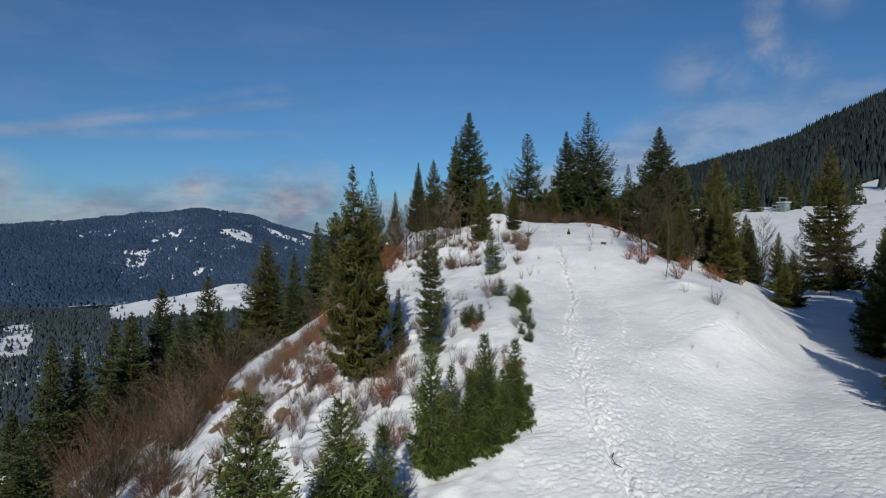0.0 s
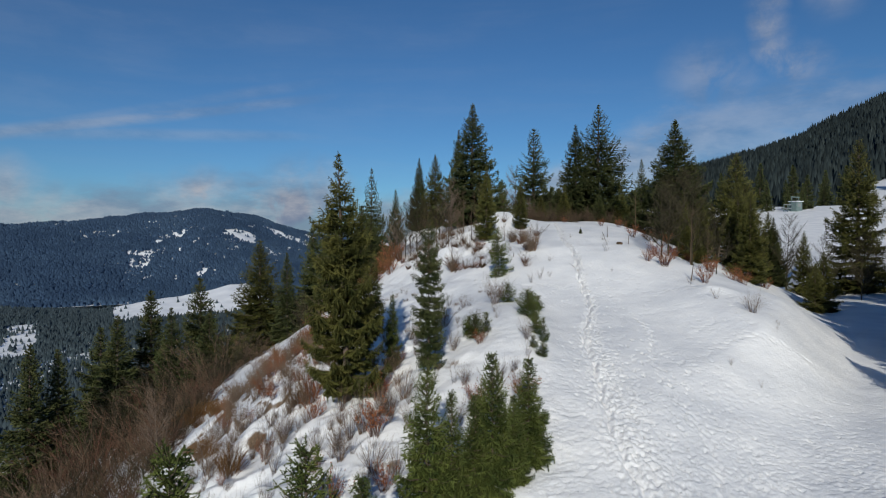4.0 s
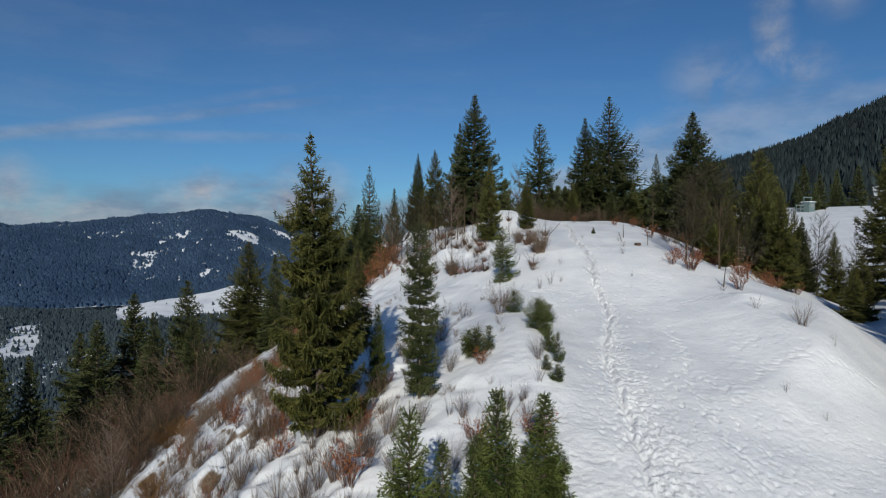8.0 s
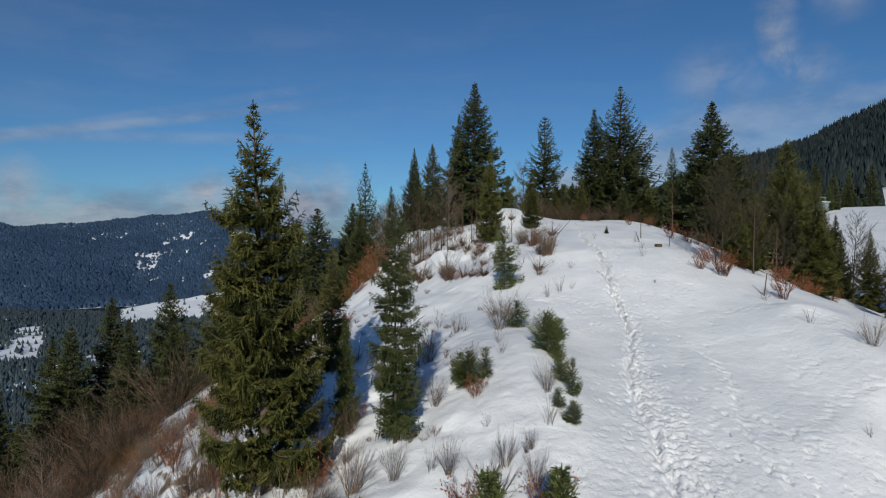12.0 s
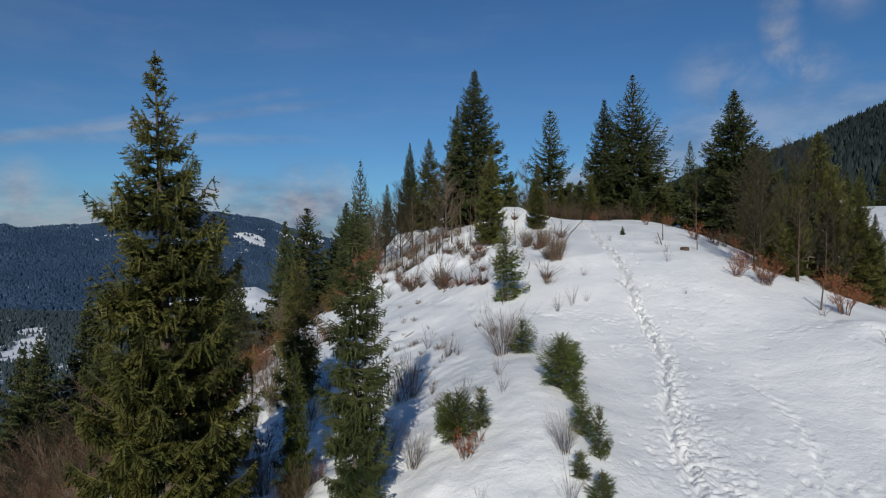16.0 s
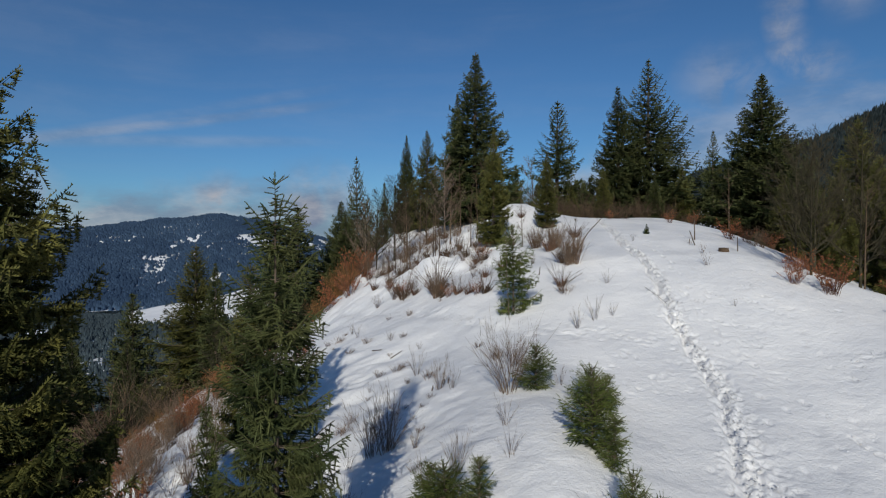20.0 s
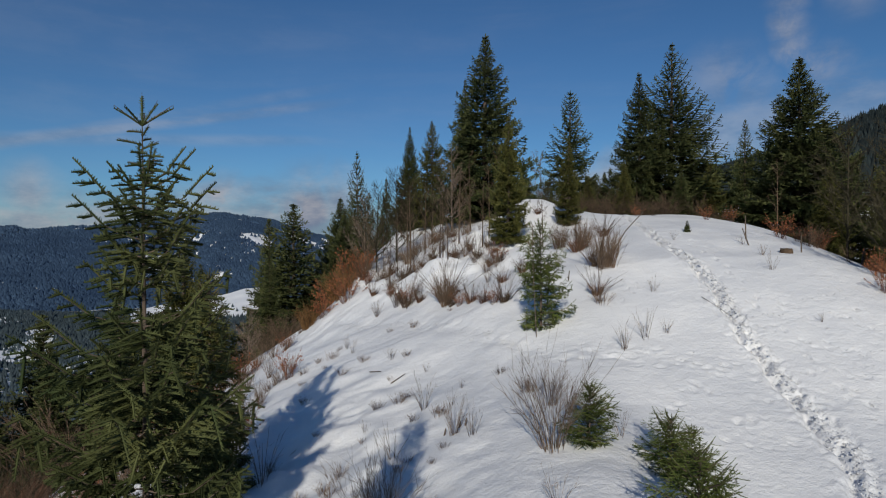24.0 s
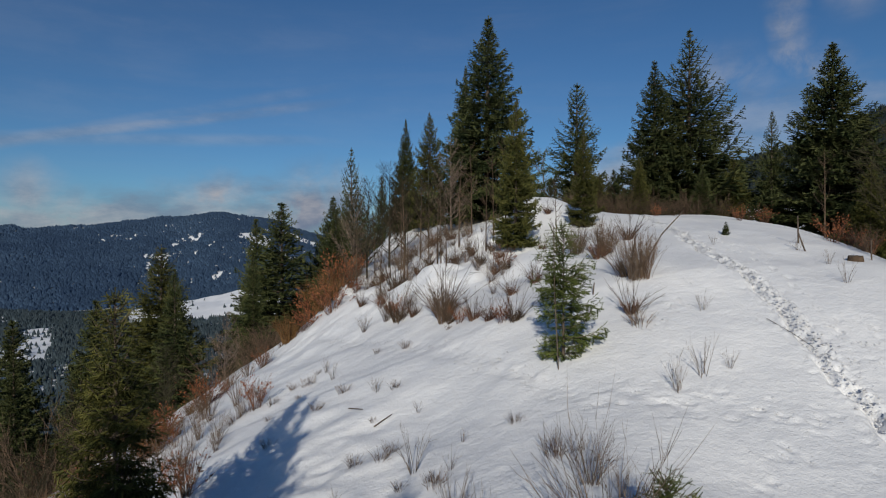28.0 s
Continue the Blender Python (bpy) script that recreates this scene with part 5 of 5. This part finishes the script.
for k, (x, y, tall) in enumerate(((-1.17, 46.4, 3.8), (-.14, 44.3, 2.1), (.27, 44.8, 2.7), (-1.85, 47.6, 2.6), (1.86, 45.1, 2.9), (2.55, 45.0, 4.0), (3.91, 42.3, 2.2), (-.6, 47.2, 3.2), (.9, 46.6, 3.4), (-2.6, 48.6, 2.8), (1.4, 47.6, 3.6), (13.6, 36.2, 3.4), (14.4, 35.9, 2.6), (13.0, 44.0, 3.0), (-2.0, 45.9, 2.4), (-.9, 44.9, 2.6), (.5, 43.4, 2.2), (-3.2, 47.6, 2.6), (.1, 46.0, 3.0), (2.2, 46.4, 3.2), (-1.5, 48.6, 3.4))):
    tagged(plant(THIN[k % 2], x, y, tall / 4, k * 71), "thin leafless sapling standing in the snow", "sapling", "bare saplings")

# ---- small things ----
def stick(name, pts, r, mat, label, category="stick", group=""):
    """A lying or leaning piece of wood along the given points, above the snow."""
    P = [(x, y, zat(x, y) + h) for x, y, h in pts]
    V, F = tubes([P], [np.linspace(r, r * .6, len(P))], 6)
    ob = mesh_object(name, V, F, mat, smooth=True)
    return tagged(ob, label, category, group)


stick("crooked_branch", ((4.84, 16.85, .03), (4.72, 16.62, .06), (4.74, 16.38, .05), (4.92, 16.28, .02)), .018, BARK, "dark crooked branch lying on trodden snow", "branch")
stick("fallen_log", ((-17.3, 42.5, .16), (-15.7, 41.4, .22), (-14.1, 40.2, .18)), .11, BARK, "fallen barkless log on the broken slope", "log")
stick("fallen_pole", ((-8.0, 36.0, .2), (-7.8, 33.6, .25), (-7.3, 31.0, .12)), .05, BARK, "thin fallen trunk among the brush", "log")
stick("lying_stick", ((-1.36, 36.2, .03), (-1.0, 35.75, .04)), .014, BARK, "short stick lying on the snow", group="sticks")
stick("lying_stick", ((-.66, 35.0, .03), (-.34, 35.15, .04)), .014, BARK, "short stick lying on the snow", group="sticks")
stick("long_switch", ((6.7, 35.2, .02), (6.85, 34.6, .03), (6.95, 34.1, .02)), .006, BARK, "thin switch lying beside the trail", group="sticks")
stick("leaning_pole", ((12.0, 32.2, -.1), (12.12, 32.25, .8)), .03, BARK, "grey dead sapling pole leaning in the snow", "pole", "poles")
stick("leaning_pole", ((9.75, 39.3, -.1), (9.55, 39.35, .5)), .022, BARK, "thin dead sapling leaning in the snow", "pole", "poles")
stick("leaning_pole", ((10.1, 40.3, -.1), (10.1, 40.35, .75)), .025, BARK, "thin dead sapling standing in the snow", "pole", "poles")
stick("leaning_pole", ((10.9, 38.6, -.1), (10.9, 38.62, .5)), .022, BARK, "thin dead sapling standing in the snow", "pole", "poles")
stick("leaning_pole", ((2.75, 34.7, -.1), (2.68, 34.75, 1.4), (2.66, 34.75, 2.6)), .011, BARK, "bare dead stem beside a young spruce", "pole", "poles")
stick("bent_branch", ((5.2, 37.7, .3), (5.6, 37.75, .9), (6.1, 37.8, 1.35)), .02, BARK, "crooked bare branch leaning out of a bush", "branch")
for x, y, h in ((1.08, 31.1, .16), (.98, 31.15, .13), (.72, 31.1, .12), (-.9, 41.6, .3), (3.95, 37.4, .32), (.2, 41.2, .35), (-.35, 41.4, .28)):
    stick("sapling_stub", ((x, y, -.05), (x + .03, y, h * .8)), .02, BARK, "short dark cut stub in the snow", "stub", "stubs")


def stump(x, y):
    root = new("tree_stump")
    rng = np.random.default_rng(3)
    ang = np.linspace(0, 2 * np.pi, 18, endpoint=False)
    rr = .15 * (1 + .12 * rng.normal(size=18).clip(-1, 1))
    rings = [np.stack([rr * k * np.cos(ang), rr * k * np.sin(ang), np.full(18, h) + .015 * rng.normal(size=18)], -1) for h, k in ((-.12, 1.25), (.02, 1.1), (.11, 1.0))]
    V = np.concatenate(rings)
    F = [(j * 18 + k, j * 18 + (k + 1) % 18, (j + 1) * 18 + (k + 1) % 18, (j + 1) * 18 + k) for j in range(2) for k in range(18)]
    mesh_object("bark", V, F, TWIG_DARK, root)
    top = np.concatenate([rings[2] + (0, 0, .004), [(0, 0, .125)]])
    mesh_object("cut_face", top, [(k, (k + 1) % 18, 18) for k in range(18)], WOOD_CUT, root, "weathered sawn wood")
    root.location = (x, y, zat(x, y))
    return tagged(root, "old sawn tree stump in the snow", "stump")


stump(10.25, 38.2)


def slab(name, size, at, mat, parent, bevel=.01):
    bm = bmesh.new()
    bmesh.ops.create_cube(bm, size=1, matrix=Matrix.Translation(at) @ Matrix.Diagonal((*size, 1)))
    bmesh.ops.bevel(bm, geom=bm.edges[:], offset=bevel, segments=1, affect="EDGES")
    me = bpy.data.meshes.new(name)
    bm.to_mesh(me)
    bm.free()
    me.materials.append(mat)
    ob = new(name, me)
    ob.parent = parent
    return ob


def fence(x, y):
    root = new("wooden_fence")
    for k in range(6):
        slab("post", (.07, .07, .8), (k * .55, k * .1, .3 + .03 * (k % 2)), BARK, root)
    for h in (.28, .52):
        rail = slab("rail", (2.9, .03, .07), (0, 0, 0), BARK, root)
        rail.matrix_basis = pose(1.38, .3, h, 0, 0, 10.3)
    root.matrix_basis = pose(x, y, zat(x, y), 0, 8, -8)
    return tagged(root, "low dark wooden fence among the trees", "fence")


fence(17.2, 45.6)


def lift_station(x, y):
    root = new("lift_station")
    slab("cabin", (1.9, 1.8, 2.2), (.6, 0, 1.1), HUT_GREEN, root, .03)
    slab("cabin_roof", (2.3, 2.2, .14), (.6, 0, 2.3), FAR_SNOW, root, .03)
    slab("window", (.9, .05, .7), (.6, -.92, 1.45), HUT_ROOF, root)
    for px in (-3.0, -1.7, -.5, 1.9):
        slab("post", (.14, .14, 3.3 if px > -1 else 1.7), (px, .2, 1.65 if px > -1 else .85), HUT_GREEN, root)
    slab("crossbeam", (2.8, .18, .22), (.7, .2, 3.3), HUT_GREEN, root)
    for h in (.75, 1.55):
        slab("rail", (2.6, .08, .14), (-1.75, .2, h), HUT_ROOF, root)
    root.matrix_basis = pose(x, y, zat(x, y) - .1, 0, 0, 25)
    return tagged(root, "small pale green lift station with a railing", "lift station")


lift_station(77.5, 137)


for p in {p.name: p for p in (*YOUNG, *LOW, *TALL, *MID, *SMALL, *GREY, *GREY_JOINED, *BROWN, *RED, *WEED, *STALK, *TUFT, *SHAGGY, *ORANGE, *FAN, *THIN, *BARE)}.values():
    if p.name not in USED:             # grown but never planted
        for o in (*p.children_recursive, p):
            bpy.data.objects.remove(o)
